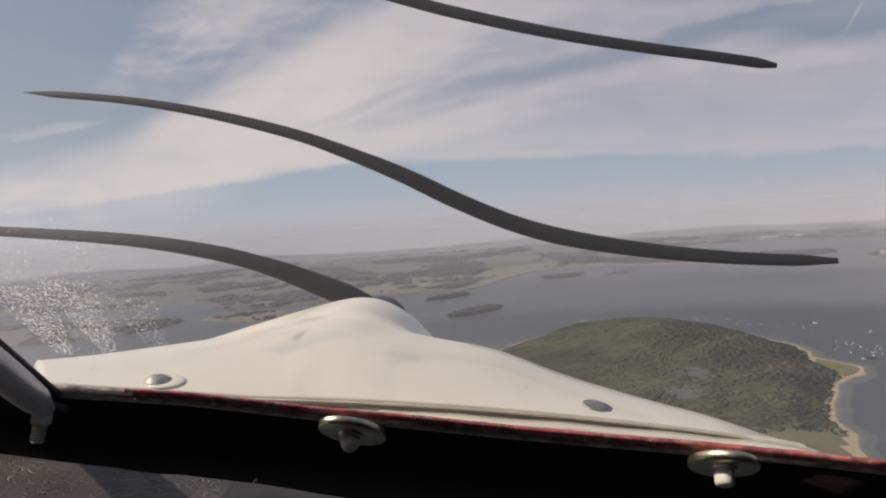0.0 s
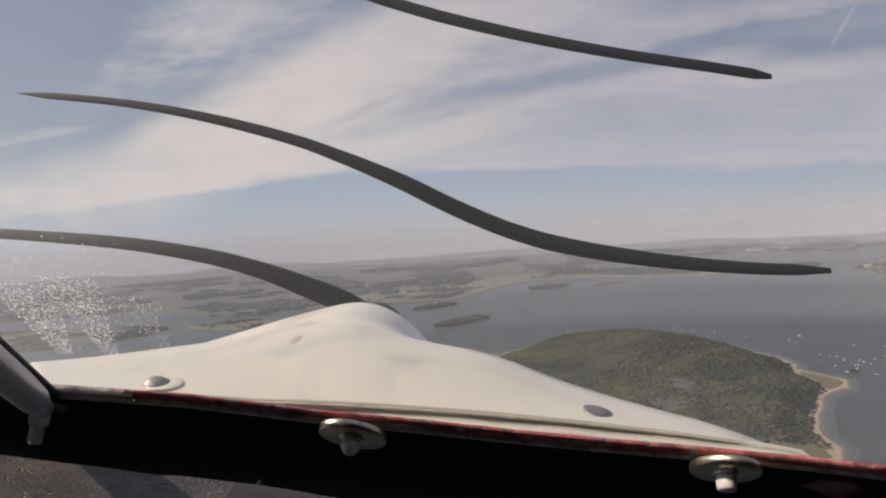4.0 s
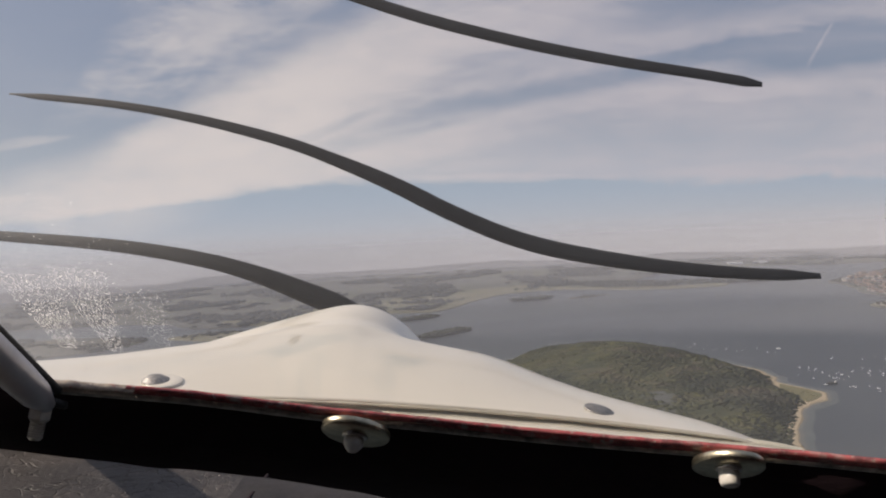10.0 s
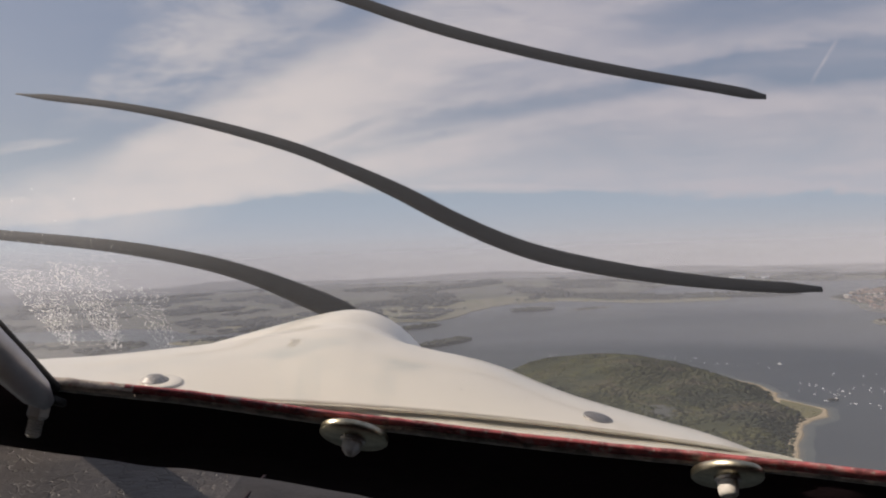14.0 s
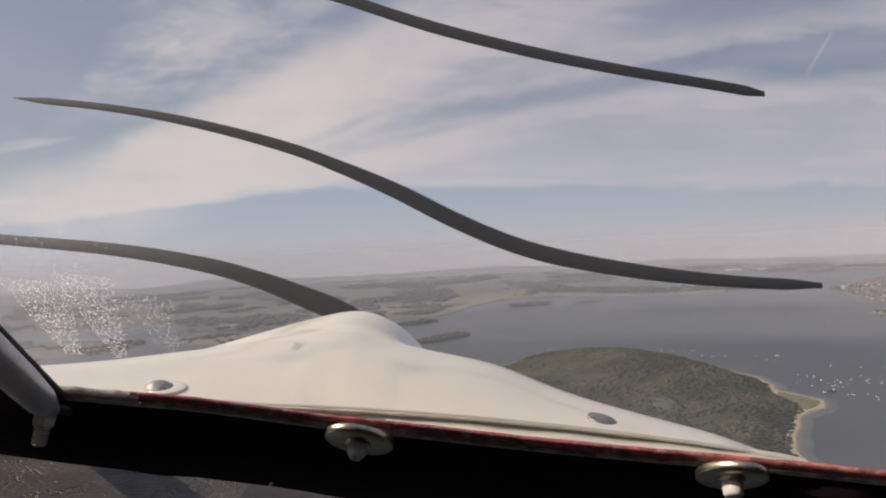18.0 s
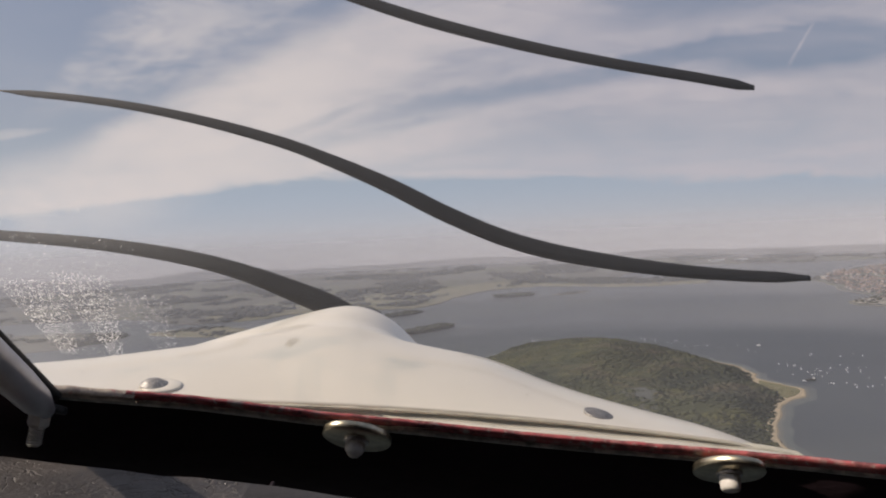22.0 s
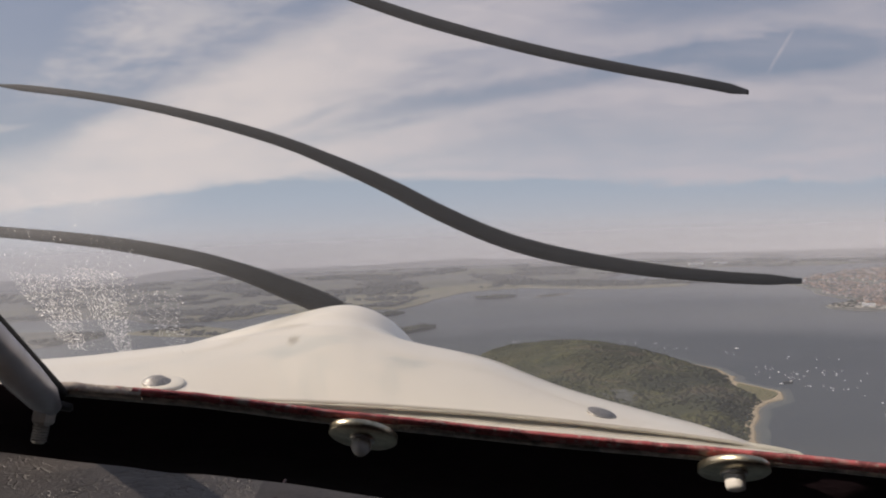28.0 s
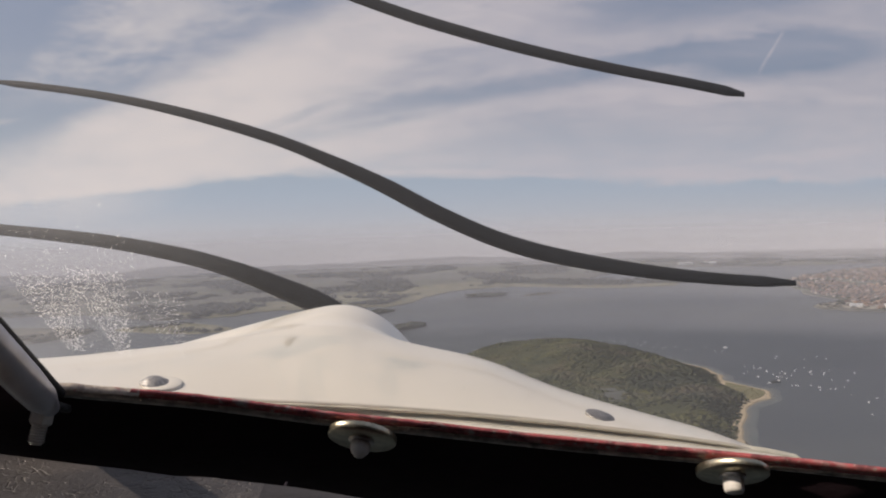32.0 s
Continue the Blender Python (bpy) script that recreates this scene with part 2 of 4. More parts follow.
def leather():
    """Old leather: grey-brown, with a net of paler cracks and creases."""
    m = bpy.data.materials.new("cracked_leather")
    m.use_nodes = True
    n = Nodes(m.node_tree)
    at = n.add("ShaderNodeTexCoord").outputs["Object"]
    warp = n.add("ShaderNodeTexNoise", ("Vector", at), ("Scale", 55.0), ("Detail", 4.0)).outputs["Color"]
    bent = n.add("ShaderNodeVectorMath", (0, at), (1, n.add("ShaderNodeVectorMath", (0, warp), (1, (0.030, 0.030, 0.030)), op="MULTIPLY").outputs[0]), op="ADD").outputs[0]
    crack = n.add("ShaderNodeTexVoronoi", ("Vector", bent), ("Scale", 150.0), feature="DISTANCE_TO_EDGE").outputs[0]
    crease = n.math("MULTIPLY", n.smooth(crack, 0.08, 0.0), n.smooth(n.noise(at, 70.0, 4.0), 0.42, 0.6))
    grain = n.noise(at, 420.0, 6.0, 0.65)
    blot = n.noise(at, 30.0, 5.0, 0.6)
    col = n.mix(n.smooth(blot, 0.35, 0.7), rgb(0.046, 0.039, 0.034), rgb(0.095, 0.081, 0.070))
    col = n.mix(n.math("MULTIPLY", crease, n.smooth(blot, 0.3, 0.6)), col, rgb(0.17, 0.15, 0.13))
    b = n.add("ShaderNodeBsdfPrincipled", ("Base Color", col), ("Roughness", 0.42))
    height = n.math("MULTIPLY_ADD", crease, -0.8, n.math("MULTIPLY", grain, 0.7))
    relief = n.add("ShaderNodeBump", ("Strength", 1.0), ("Distance", 0.0012), ("Height", height))
    n.tree.links.new(relief.outputs[0], b.inputs["Normal"])
    n.add("ShaderNodeOutputMaterial", (0, b.outputs[0]))
    return m


M_LEATHER = leather()
M_VINYL = material("dark_vinyl", (0.040, 0.034, 0.032), 0.6, second=(0.028, 0.024, 0.023), scale=60, amount=0.8, bump=0.3, bump_scale=260)
M_ZINC = material("zinc_plate", (0.56, 0.50, 0.37), 0.34, 1.0, second=(0.36, 0.32, 0.22), scale=240, amount=0.7, bump=0.08)
M_STEEL = material("bright_steel", (0.62, 0.58, 0.52), 0.38, 0.75, second=(0.45, 0.44, 0.42), scale=300, bump=0.05)
M_WORN = material("worn_steel", (0.40, 0.38, 0.35), 0.55, 0.7, second=(0.20, 0.19, 0.18), scale=500, amount=0.9, bump=0.4, bump_scale=700)
M_NYLON = material("white_nylon", (0.80, 0.76, 0.68), 0.45, second=(0.68, 0.63, 0.54), scale=300)
M_TUBE = material("grey_tube", (0.44, 0.43, 0.45), 0.36, 0.6, second=(0.33, 0.32, 0.34), scale=90, bump=0.04)
M_RUBBER = material("black_rubber", (0.010, 0.010, 0.011), 0.7, scale=200)
M_BLADE = material("dark_blade", (0.012, 0.0125, 0.013), 0.7, second=(0.020, 0.020, 0.021), scale=40, bump=0.03)
M_WOOD_FAR = material("woodland", (0.078, 0.080, 0.045), 0.9, second=(0.062, 0.068, 0.040), scale=0.03, amount=0.8, random_tint=0.10, spec=0.1,
                      patches=(((0.105, 0.090, 0.062), 0.007, 0.50), ((0.045, 0.052, 0.036), 0.0045, 0.46), ((0.102, 0.102, 0.046), 0.008, 0.52), ((0.100, 0.086, 0.060), 0.022, 0.57), ((0.050, 0.058, 0.036), 0.016, 0.53)))
M_WOOD_DARK = material("islet_oaks", (0.046, 0.050, 0.034), 0.95, second=(0.036, 0.040, 0.028), scale=0.03, amount=0.8, random_tint=0.1, spec=0.1)
M_WOOD_PALE = material("heath_wood", (0.066, 0.069, 0.064), 0.95, second=(0.055, 0.058, 0.054), scale=0.01, amount=0.8, random_tint=0.15, spec=0.1)
M_SAND = material("beach_sand", (0.38, 0.31, 0.21), 0.9, second=(0.29, 0.24, 0.16), scale=0.08, bump=0.2, spec=0.2)
M_MEADOW = material("rough_meadow", (0.145, 0.138, 0.080), 0.95, second=(0.20, 0.175, 0.10), scale=0.03, stains=(0.11, 0.12, 0.06), stain_scale=0.012, spec=0.1)
M_MARSH = material("salt_marsh", (0.20, 0.188, 0.135), 0.95, second=(0.155, 0.152, 0.105), scale=0.012, amount=0.8, stains=(0.13, 0.14, 0.085), stain_scale=0.005, spec=0.1)
M_WALL = material("house_render", (0.46, 0.41, 0.36), 0.85, second=(0.32, 0.27, 0.22), scale=0.5)
M_ROOF = material("clay_roof", (0.215, 0.155, 0.130), 0.85, second=(0.17, 0.13, 0.112), scale=0.6)
M_QUAY = material("pale_quay", (0.33, 0.30, 0.25), 0.9, second=(0.24, 0.22, 0.19), scale=0.03, stains=(0.19, 0.18, 0.15), stain_scale=0.012)
M_HEATH = material("grey_heath", (0.098, 0.100, 0.094), 0.9, second=(0.080, 0.084, 0.070), scale=0.06, amount=0.9, spec=0.3)
M_SLATE = material("slate_roof", (0.16, 0.155, 0.15), 0.8, second=(0.11, 0.11, 0.11), scale=0.6)
M_HULL = material("white_hull", (0.90, 0.90, 0.88), 0.35, second=(0.84, 0.84, 0.83), scale=2)
M_DECK = material("boat_deck", (0.74, 0.72, 0.67), 0.6, second=(0.50, 0.46, 0.40), scale=3)
M_MAST = material("alloy_mast", (0.65, 0.65, 0.66), 0.35, 0.8, scale=5)
M_BARGE = material("dark_barge", (0.06, 0.065, 0.07), 0.6, second=(0.10, 0.075, 0.06), scale=0.7)


def countryside():
    """Hedged fields, heath and woods of the mainland, their colours greyed to carry distance haze."""
    m = bpy.data.materials.new("countryside")
    m.use_nodes = True
    n = Nodes(m.node_tree)
    at = n.add("ShaderNodeTexCoord").outputs["Object"]
    bent = n.add("ShaderNodeMapping", ("Vector", at), ("Rotation", (0, 0, 0.5)), ("Scale", (1.0, 0.7, 1.0))).outputs[0]
    cell = n.add("ShaderNodeTexVoronoi", ("Vector", bent), ("Scale", 0.0075), ("Randomness", 0.9))
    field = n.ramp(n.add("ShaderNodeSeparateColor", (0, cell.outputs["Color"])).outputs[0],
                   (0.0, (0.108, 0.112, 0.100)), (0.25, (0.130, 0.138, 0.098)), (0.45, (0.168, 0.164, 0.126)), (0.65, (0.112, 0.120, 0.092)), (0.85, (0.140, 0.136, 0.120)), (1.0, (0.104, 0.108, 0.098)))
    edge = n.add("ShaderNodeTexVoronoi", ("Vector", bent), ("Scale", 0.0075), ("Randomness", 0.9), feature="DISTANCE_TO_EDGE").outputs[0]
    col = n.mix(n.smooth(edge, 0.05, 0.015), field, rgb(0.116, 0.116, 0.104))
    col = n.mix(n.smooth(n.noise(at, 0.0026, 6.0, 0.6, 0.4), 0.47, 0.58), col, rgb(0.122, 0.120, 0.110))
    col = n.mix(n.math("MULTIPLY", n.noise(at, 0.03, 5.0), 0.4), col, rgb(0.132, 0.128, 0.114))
    b = n.add("ShaderNodeBsdfPrincipled", ("Base Color", col), ("Roughness", 0.95), ("Specular IOR Level", 0.1))
    n.add("ShaderNodeOutputMaterial", (0, b.outputs[0]))
    return m


M_COUNTRY = countryside()
# pale grey hills: the haze of distance is put into their colour
M_HILL = material("hazed_hills", (0.21, 0.205, 0.205), 0.95, second=(0.175, 0.172, 0.172), scale=0.004, amount=0.8, spec=0.05)


def sea():
    """Shallow harbour water, ruffled, with paler lanes where the wind drops and over the sandbanks."""
    m = bpy.data.materials.new("harbour_water")
    m.use_nodes = True
    n = Nodes(m.node_tree)
    at = n.add("ShaderNodeTexCoord").outputs["Object"]
    shoal = n.smooth(n.noise(at, 0.0011, 4.0, 0.5, 0.5), 0.40, 0.66)
    col = n.mix(shoal, rgb(0.029, 0.038, 0.043), rgb(0.066, 0.072, 0.068))
    lane = n.noise(n.add("ShaderNodeMapping", ("Vector", at), ("Rotation", (0, 0, 0.7)), ("Scale", (0.4, 2.0, 1))).outputs[0], 0.004, 5.0, 0.6, 0.6)
    b = n.add("ShaderNodeBsdfPrincipled", ("Base Color", col), ("IOR", 1.33))
    n.tree.links.new(n.math("MULTIPLY_ADD", lane, 0.08, 0.30), b.inputs["Roughness"])
    relief = n.add("ShaderNodeBump", ("Strength", 0.5), ("Distance", 0.6), ("Height", n.noise(at, 0.12, 5.0, 0.65)))
    n.tree.links.new(relief.outputs[0], b.inputs["Normal"])
    n.add("ShaderNodeOutputMaterial", (0, b.outputs[0]))
    return m


M_SEA = sea()
M_SHOAL = material("sandy_shallows", (0.125, 0.118, 0.085), 0.34, second=(0.095, 0.098, 0.080), scale=0.03, bump=0.05, spec=0.4)
M_SHOAL_DEEP = material("olive_shallows", (0.080, 0.088, 0.074), 0.34, second=(0.062, 0.074, 0.070), scale=0.02, bump=0.05, spec=0.4)


def acrylic():
    """A scuffed clear windscreen: nearly all passes through, a little is scattered, a little mirrored."""
    m = bpy.data.materials.new("scuffed_acrylic")
    m.use_nodes = True
    n = Nodes(m.node_tree)
    at = n.add("ShaderNodeTexCoord").outputs["Object"]
    smear = n.noise(n.add("ShaderNodeMapping", ("Vector", at), ("Rotation", (0, 0.5, 0)), ("Scale", (1, 1, 2.5))).outputs[0], 9.0, 5.0, 0.6, 0.7)
    place = n.add("ShaderNodeSeparateXYZ", (0, at))
    # scuffs scatter more low to port, where the mask imitates sun glare
    low = n.math("MULTIPLY_ADD", n.smooth(place.outputs[2], 0.085, 0.0), 0.85, 0.15)
    worn = n.math("MULTIPLY", n.math("MULTIPLY", n.smooth(place.outputs[0], -0.06, -0.22), low), n.math("MULTIPLY_ADD", smear, 0.30, 0.0))
    amount = n.math("ADD", n.math("MULTIPLY_ADD", smear, 0.04, 0.028), worn)
    clear = n.add("ShaderNodeBsdfTransparent", (0, rgb(0.98, 0.98, 0.98)))
    scatter = n.add("ShaderNodeBsdfTranslucent", (0, rgb(0.85, 0.83, 0.80)))
    body = n.add("ShaderNodeMixShader", (0, amount), (1, clear.outputs[0]), (2, scatter.outputs[0]))
    n.add("ShaderNodeOutputMaterial", (0, body.outputs[0]))
    return m


M_ACRYLIC = acrylic()


# ---- building helpers ----
def link(name, bm, mat, parent=None, label="", smooth=True):
    me = bpy.data.meshes.new(name)
    bm.normal_update()
    bm.to_mesh(me)
    bm.free()
    me.materials.append(mat)
    if smooth:
        me.polygons.foreach_set("use_smooth", [True] * len(me.polygons))
    ob = new(name, me)
    if parent:
        ob.parent = parent
    if label:
        ob["label"] = label
    return ob


def part(name, bm, mat, parent, label="", smooth=True):
    return link(name, bm, mat, parent, label, smooth)


def raw(name, verts, faces, mat, parent=None, smooth=True):
    me = bpy.data.meshes.new(name)
    me.from_pydata(verts, [], faces)
    me.materials.append(mat)
    me.polygons.foreach_set("use_smooth", [smooth] * len(me.polygons))
    ob = new(name, me)
    if parent:
        ob.parent = parent
    return ob


def box(bm, x0, x1, y0, y1, z0, z1, bevel=0.0):
    made = bmesh.ops.create_cube(bm, size=1, matrix=Matrix.LocRotScale(((x0 + x1) / 2, (y0 + y1) / 2, (z0 + z1) / 2), None, (x1 - x0, y1 - y0, z1 - z0)))
    if bevel:
        edges = list({e for v in made["verts"] for e in v.link_edges})
        bmesh.ops.bevel(bm, geom=edges, offset=bevel, segments=2, affect="EDGES", profile=0.5)
    return bm


def turned(profile, m=None, sides=40, bm=None):
    """A body of revolution about z from (radius, height) pairs."""
    bm = bm or bmesh.new()
    rings = []
    for r, z in profile:
        rings.append([bm.verts.new((m or Matrix()) @ Vector((r * math.cos(a), r * math.sin(a), z))) for a in [2 * math.pi * i / sides for i in range(sides)]])
    for p, q in zip(rings, rings[1:]):
        for i in range(sides):
            bm.faces.new((p[i], p[(i + 1) % sides], q[(i + 1) % sides], q[i]))
    bm.faces.new(rings[0][::-1])
    bm.faces.new(rings[-1])
    return bm


def spline(points, steps):
    """Catmull-Rom through the points, open."""
    pts = [Vector(p) for p in points]
    pts = [2 * pts[0] - pts[1]] + pts + [2 * pts[-1] - pts[-2]]
    out = []
    for i in range(1, len(pts) - 2):
        a, b, c, d = pts[i - 1:i + 3]
        for k in range(steps):
            t = k / steps
            out.append(0.5 * ((2 * b) + (c - a) * t + (2 * a - 5 * b + 4 * c - d) * t * t + (3 * b - a - 3 * c + d) * t ** 3))
    return out + [pts[-2]]


def lerp_table(table, v):
    for (a, *p), (b, *q) in zip(table, table[1:]):
        if v <= b:
            t = max(0.0, (v - a) / (b - a))
            t = t * t * (3 - 2 * t) * 0.5 + t * 0.5
            return [x + (y - x) * t for x, y in zip(p, q)]
    return list(table[-1][1:])


# ---- the aircraft's nose: local axes, x to starboard, y ahead, z up, origin at the camera's mount ----
AIR = pose(0, 0, 300, -2.382, 7.544, -0.313)


def thing(name, label, category, group="", kind="", m=AIR):
    ob = tagged(new(name), label, category, group, kind)
    ob.empty_display_size = 0.05
    ob.matrix_basis = m
    return ob


def on(m, x, y, z):
    return m @ Vector((x, y, z))


# cowling: a ridged top that falls away ahead, with a bulge over the reduction gear
def soft_max(a, b, k=0.016):
    h = max(k - abs(a - b), 0.0) / k
    return max(a, b) + h * h * k * 0.25


REAR_Y, RIDGE_Y, NOSE_Y = 0.346, 0.450, 0.585


def ridge_z(x):
    d = x + 0.045
    return -0.0462 - (0.210 if d < 0 else 0.228) * math.hypot(d, 0.028) + 0.0034 * math.exp(-((x - 0.032) / 0.030) ** 2)


def rear_z(x):
    return -0.0716 - 0.0026 * min(((x - 0.02) / 0.1) ** 2, 1.0 if x < 0 else 9.0) - 1.0 * max(0.0, x - 0.135) ** 1.5


def cowl_z(x, y):
    if y <= RIDGE_Y:
        t = (y - REAR_Y) / (RIDGE_Y - REAR_Y)
        spread = 1.0 - 0.20 * (1 - t)
        bow = 0.0045 * math.sin(math.pi * t)
        base = (1 - t) * rear_z(x) + t * ridge_z(x / spread) + bow
    else:
        base = ridge_z(x) - 8.0 * (y - RIDGE_Y) ** 2 - 0.06 * (y - RIDGE_Y)
    dx = x + 0.0570
    fall = 0.39 * (math.hypot(dx, 0.018) - 0.018) if dx < 0 else 13.0 * abs(dx) ** 2.05
    zh = -0.0435 - (1.75 * (0.53 - y) ** 2 if y < 0.53 else 18.0 * (y - 0.53) ** 2)
    return soft_max(base, zh - fall)


def cowl_row(y, across=120):
    t = min(1.0, (y - REAR_Y) / (RIDGE_Y - REAR_Y))
    lo, hi = -0.180 - 0.065 * t, 0.172 + 0.051 * t
    row = []
    for i in range(across + 1):
        x = lo + (hi - lo) * i / across
        row.append((x, y, cowl_z(x, y)))
    # rolled sides
    drop = 0.003 + 0.030 * t
    row = [(lo - 0.008 * t, y, row[0][2] - drop), (lo - 0.004 * t, y, row[0][2] - drop * 0.3)] + row + [(hi + 0.004 * t, y, row[-1][2] - drop * 0.3), (hi + 0.008 * t, y, row[-1][2] - drop)]
    return row


def cowl_top(x, y):
    return cowl_z(x, y)


cowling = thing("engine_cowling", "cream glossy glass-fibre engine cowling with a bulged nose", "cowling")
rows = [cowl_row(REAR_Y + (NOSE_Y - REAR_Y) * i / 100) for i in range(101)]
verts = [p for r in rows for p in r]
wide = len(rows[0])
faces = [(i * wide + k, i * wide + k + 1, (i + 1) * wide + k + 1, (i + 1) * wide + k) for i in range(len(rows) - 1) for k in range(wide - 1)]
shell = raw("top_shell", verts, faces, M_COWL, cowling)
solid = shell.modifiers.new("thickness", "SOLIDIFY")
solid.thickness, solid.offset = 0.0022, -1
# joggled flange under the rear edge of the shell, tan sealant in the joint
def ledge(y0, y1, z0, z1, mat, name, label=""):
    bm = bmesh.new()
    prev = None
    for i in range(81):
        x = -0.075 + 0.245 * i / 80
        z = rear_z(min(x, 0.135)) * 0.55 - 0.0322 - 0.45 * max(0.0, x - 0.140) ** 1.5 + 0.0002 * math.sin(x * 131)
        ya = y0 + (y1 - y0) * 0.85 * min(1.0, max(0.0, (-0.015 - x) / 0.03))
        ring = [bm.verts.new(p) for p in ((x, ya, z + z0), (x, y1, z + z1), (x, y1, z + z1 - 0.002), (x, ya, z + z0 - 0.002))]
        if prev:
            for k in range(4):
                bm.faces.new((prev[k], prev[(k + 1) % 4], ring[(k + 1) % 4], ring[k]))
        prev = ring
    bmesh.ops.recalc_face_normals(bm, faces=bm.faces)
    return part(name, bm, mat, cowling, label)


ledge(0.3355, 0.3425, -0.0042, -0.0038, M_COWL, "flange")
ledge(0.3426, 0.3520, -0.0037, -0.0031, M_SEAL, "joint_filler", "tan sealant in the joint")
bead = bmesh.new()
path = []
for i in range(90):
    u = i / 89
    x = -0.178 + 0.348 * u
    path.append((x, REAR_Y, cowl_z(x, REAR_Y)))
prev = None
for i, p in enumerate(path):
    k = 0.0007 + 0.0003 * noise.noise(Vector((p[0] * 90, 3, 0)))
    ring = [bead.verts.new((p[0], p[1] - 0.0006 + k * math.cos(a), p[2] - 0.0012 + k * math.sin(a))) for a in [2 * math.pi * j / 8 for j in range(8)]]
    if prev:
        for j in range(8):
            bead.faces.new((prev[j], prev[(j + 1) % 8], ring[(j + 1) % 8], ring[j]))
    prev = ring
part("sealant_bead", bead, M_SEAL, cowling, "yellowed bead of sealant")


def screw_head(x, y, port):
    z = cowl_top(x, y)
    m = Matrix.Translation((x, y, z + 0.0006)) @ pose(0, 0, 0, 9, -5 if port else 7, 20 if port else 0)
    around = m @ Matrix.Translation((0.0035, -0.0012, 0)) if port else m
    rim = 0.0088 if port else 0.0070
    cup = part("cup_washer", turned([(rim, -0.001), (rim, 0.0001), (rim - 0.0006, 0.0004), (0.005, 0.0005)], around), M_COWL if port else M_WORN, cowling)
    tall = 0.9 if port else 0.4
    bm = turned([(r, 0.0002 + h * tall) for r, h in ((0.0063, 0.0), (0.0063, 0.0004), (0.0050, 0.0008), (0.0045, 0.0016), (0.0034, 0.0024), (0.0018, 0.0028), (0.0006, 0.0029))], m)
    part("screw_head", bm, M_WORN, cowling, "domed steel screw head" if port else "worn steel screw head")
    for turn in (0.3, 1.87):
        slot = bmesh.new()
        box(slot, -0.00025, 0.00025, -0.0016, 0.0016, 0.0024 * tall, 0.0001 + 0.0030 * tall)
        slot.transform(m @ Matrix.Rotation(turn, 4, "Z"))
        part("drive_recess", slot, M_EDGE, cup)


screw_head(-0.1292, 0.3550, True)
screw_head(0.0787, 0.3625, False)

# chips and smudges in the gelcoat
rng = random.Random(9)
for x, y, size in ((-0.170, 0.372, 0.0011), (0.046, 0.376, 0.0010), (0.0135, 0.372, 0.0007), (-0.012, 0.395, 0.0006), (0.098, 0.358, 0.0007)):
    chip = bmesh.new()
    hub_v = chip.verts.new((x, y, cowl_z(x, y) + 0.0003))
    rim = []
    for j in range(9):
        a = 2 * math.pi * j / 9
        r = size * rng.uniform(0.5, 1.2)
        cx, cy = x + r * math.cos(a) * 0.6, y + r * math.sin(a) * 1.8
        rim.append(chip.verts.new((cx, cy, cowl_z(cx, cy) + 0.00015)))
    for j in range(9):
        chip.faces.new((hub_v, rim[j], rim[(j + 1) % 9]))
    part("paint_chip", chip, M_SMUDGE, cowling)

# a greasy smear behind the bulge, in many small specks, and grey strips that paint the shade where the starboard
# shoulder rolls away
M_GRIME_SHADE = material("grime_and_shade", (0.66, 0.62, 0.53), 0.5, second=(0.76, 0.71, 0.59), scale=400, amount=0.8)
sm_v, sm_f = [], []
for _ in range(150):
    u, v = rng.gauss(0, 1), rng.uniform(-1, 1)
    x, y = -0.0800 + 0.0014 * u - 0.0010 * v, 0.425 + 0.007 * v + 0.003 * rng.gauss(0, 1)
    r = rng.uniform(0.0002, 0.0006)
    k = len(sm_v)
    for j in range(6):
        a = math.pi * j / 3
        px, py = x + r * math.cos(a), y + 1.3 * r * math.sin(a)
        sm_v.append((px, py, cowl_z(px, py) + 0.00020 + 0.000002 * (k % 40)))
    sm_f.append(tuple(range(k, k + 6)))
raw("grease_smear", sm_v, sm_f, M_GRIME_SHADE, cowling)["kind"] = "stuff"
for x0, x1, y0, wide_ in ((0.040, 0.085, 0.444, 0.0022), (0.062, 0.120, 0.441, 0.0016), (0.012, 0.050, 0.446, 0.0014), (0.090, 0.150, 0.436, 0.0012)):
    st = bmesh.new()
    prev = None
    for i in range(31):
        t = i / 30
        x, half = x0 + (x1 - x0) * t, wide_ * math.sin(math.pi * t) ** 0.7 * (0.75 + 0.5 * noise.noise(Vector((t * 9, x0 * 50, 2)))) + 0.00005
        pair = [st.verts.new((x, y, cowl_z(x, y) + 0.0002)) for y in (y0 - half, y0 + half)]
        if prev:
            st.faces.new((prev[0], pair[0], pair[1], prev[1]))
        prev = pair
    part("exhaust_streak", st, M_GRIME_SHADE, cowling, "thin grey strip painted as shade along the rolled shoulder")

# ---- windscreen, raked back over the camera ----
RAKE = radians(50)
UP = Vector((0, -math.sin(RAKE), math.cos(RAKE)))
IN = Vector((0, -math.cos(RAKE), -math.sin(RAKE)))


def edge_z(x):
    """Height of the windscreen's lower edge, which sags a little to starboard."""
    return lerp_table([(-0.40, -0.0702), (-0.167, -0.0702), (-0.11, -0.0702), (-0.038, -0.0730), (0.066, -0.0752), (0.157, -0.0757), (0.20, -0.0767), (0.40, -0.082)], x)[0]


def on_screen(x, up, inward=0.0):
    return Vector((x, 0.33, edge_z(x))) + UP * up + IN * inward


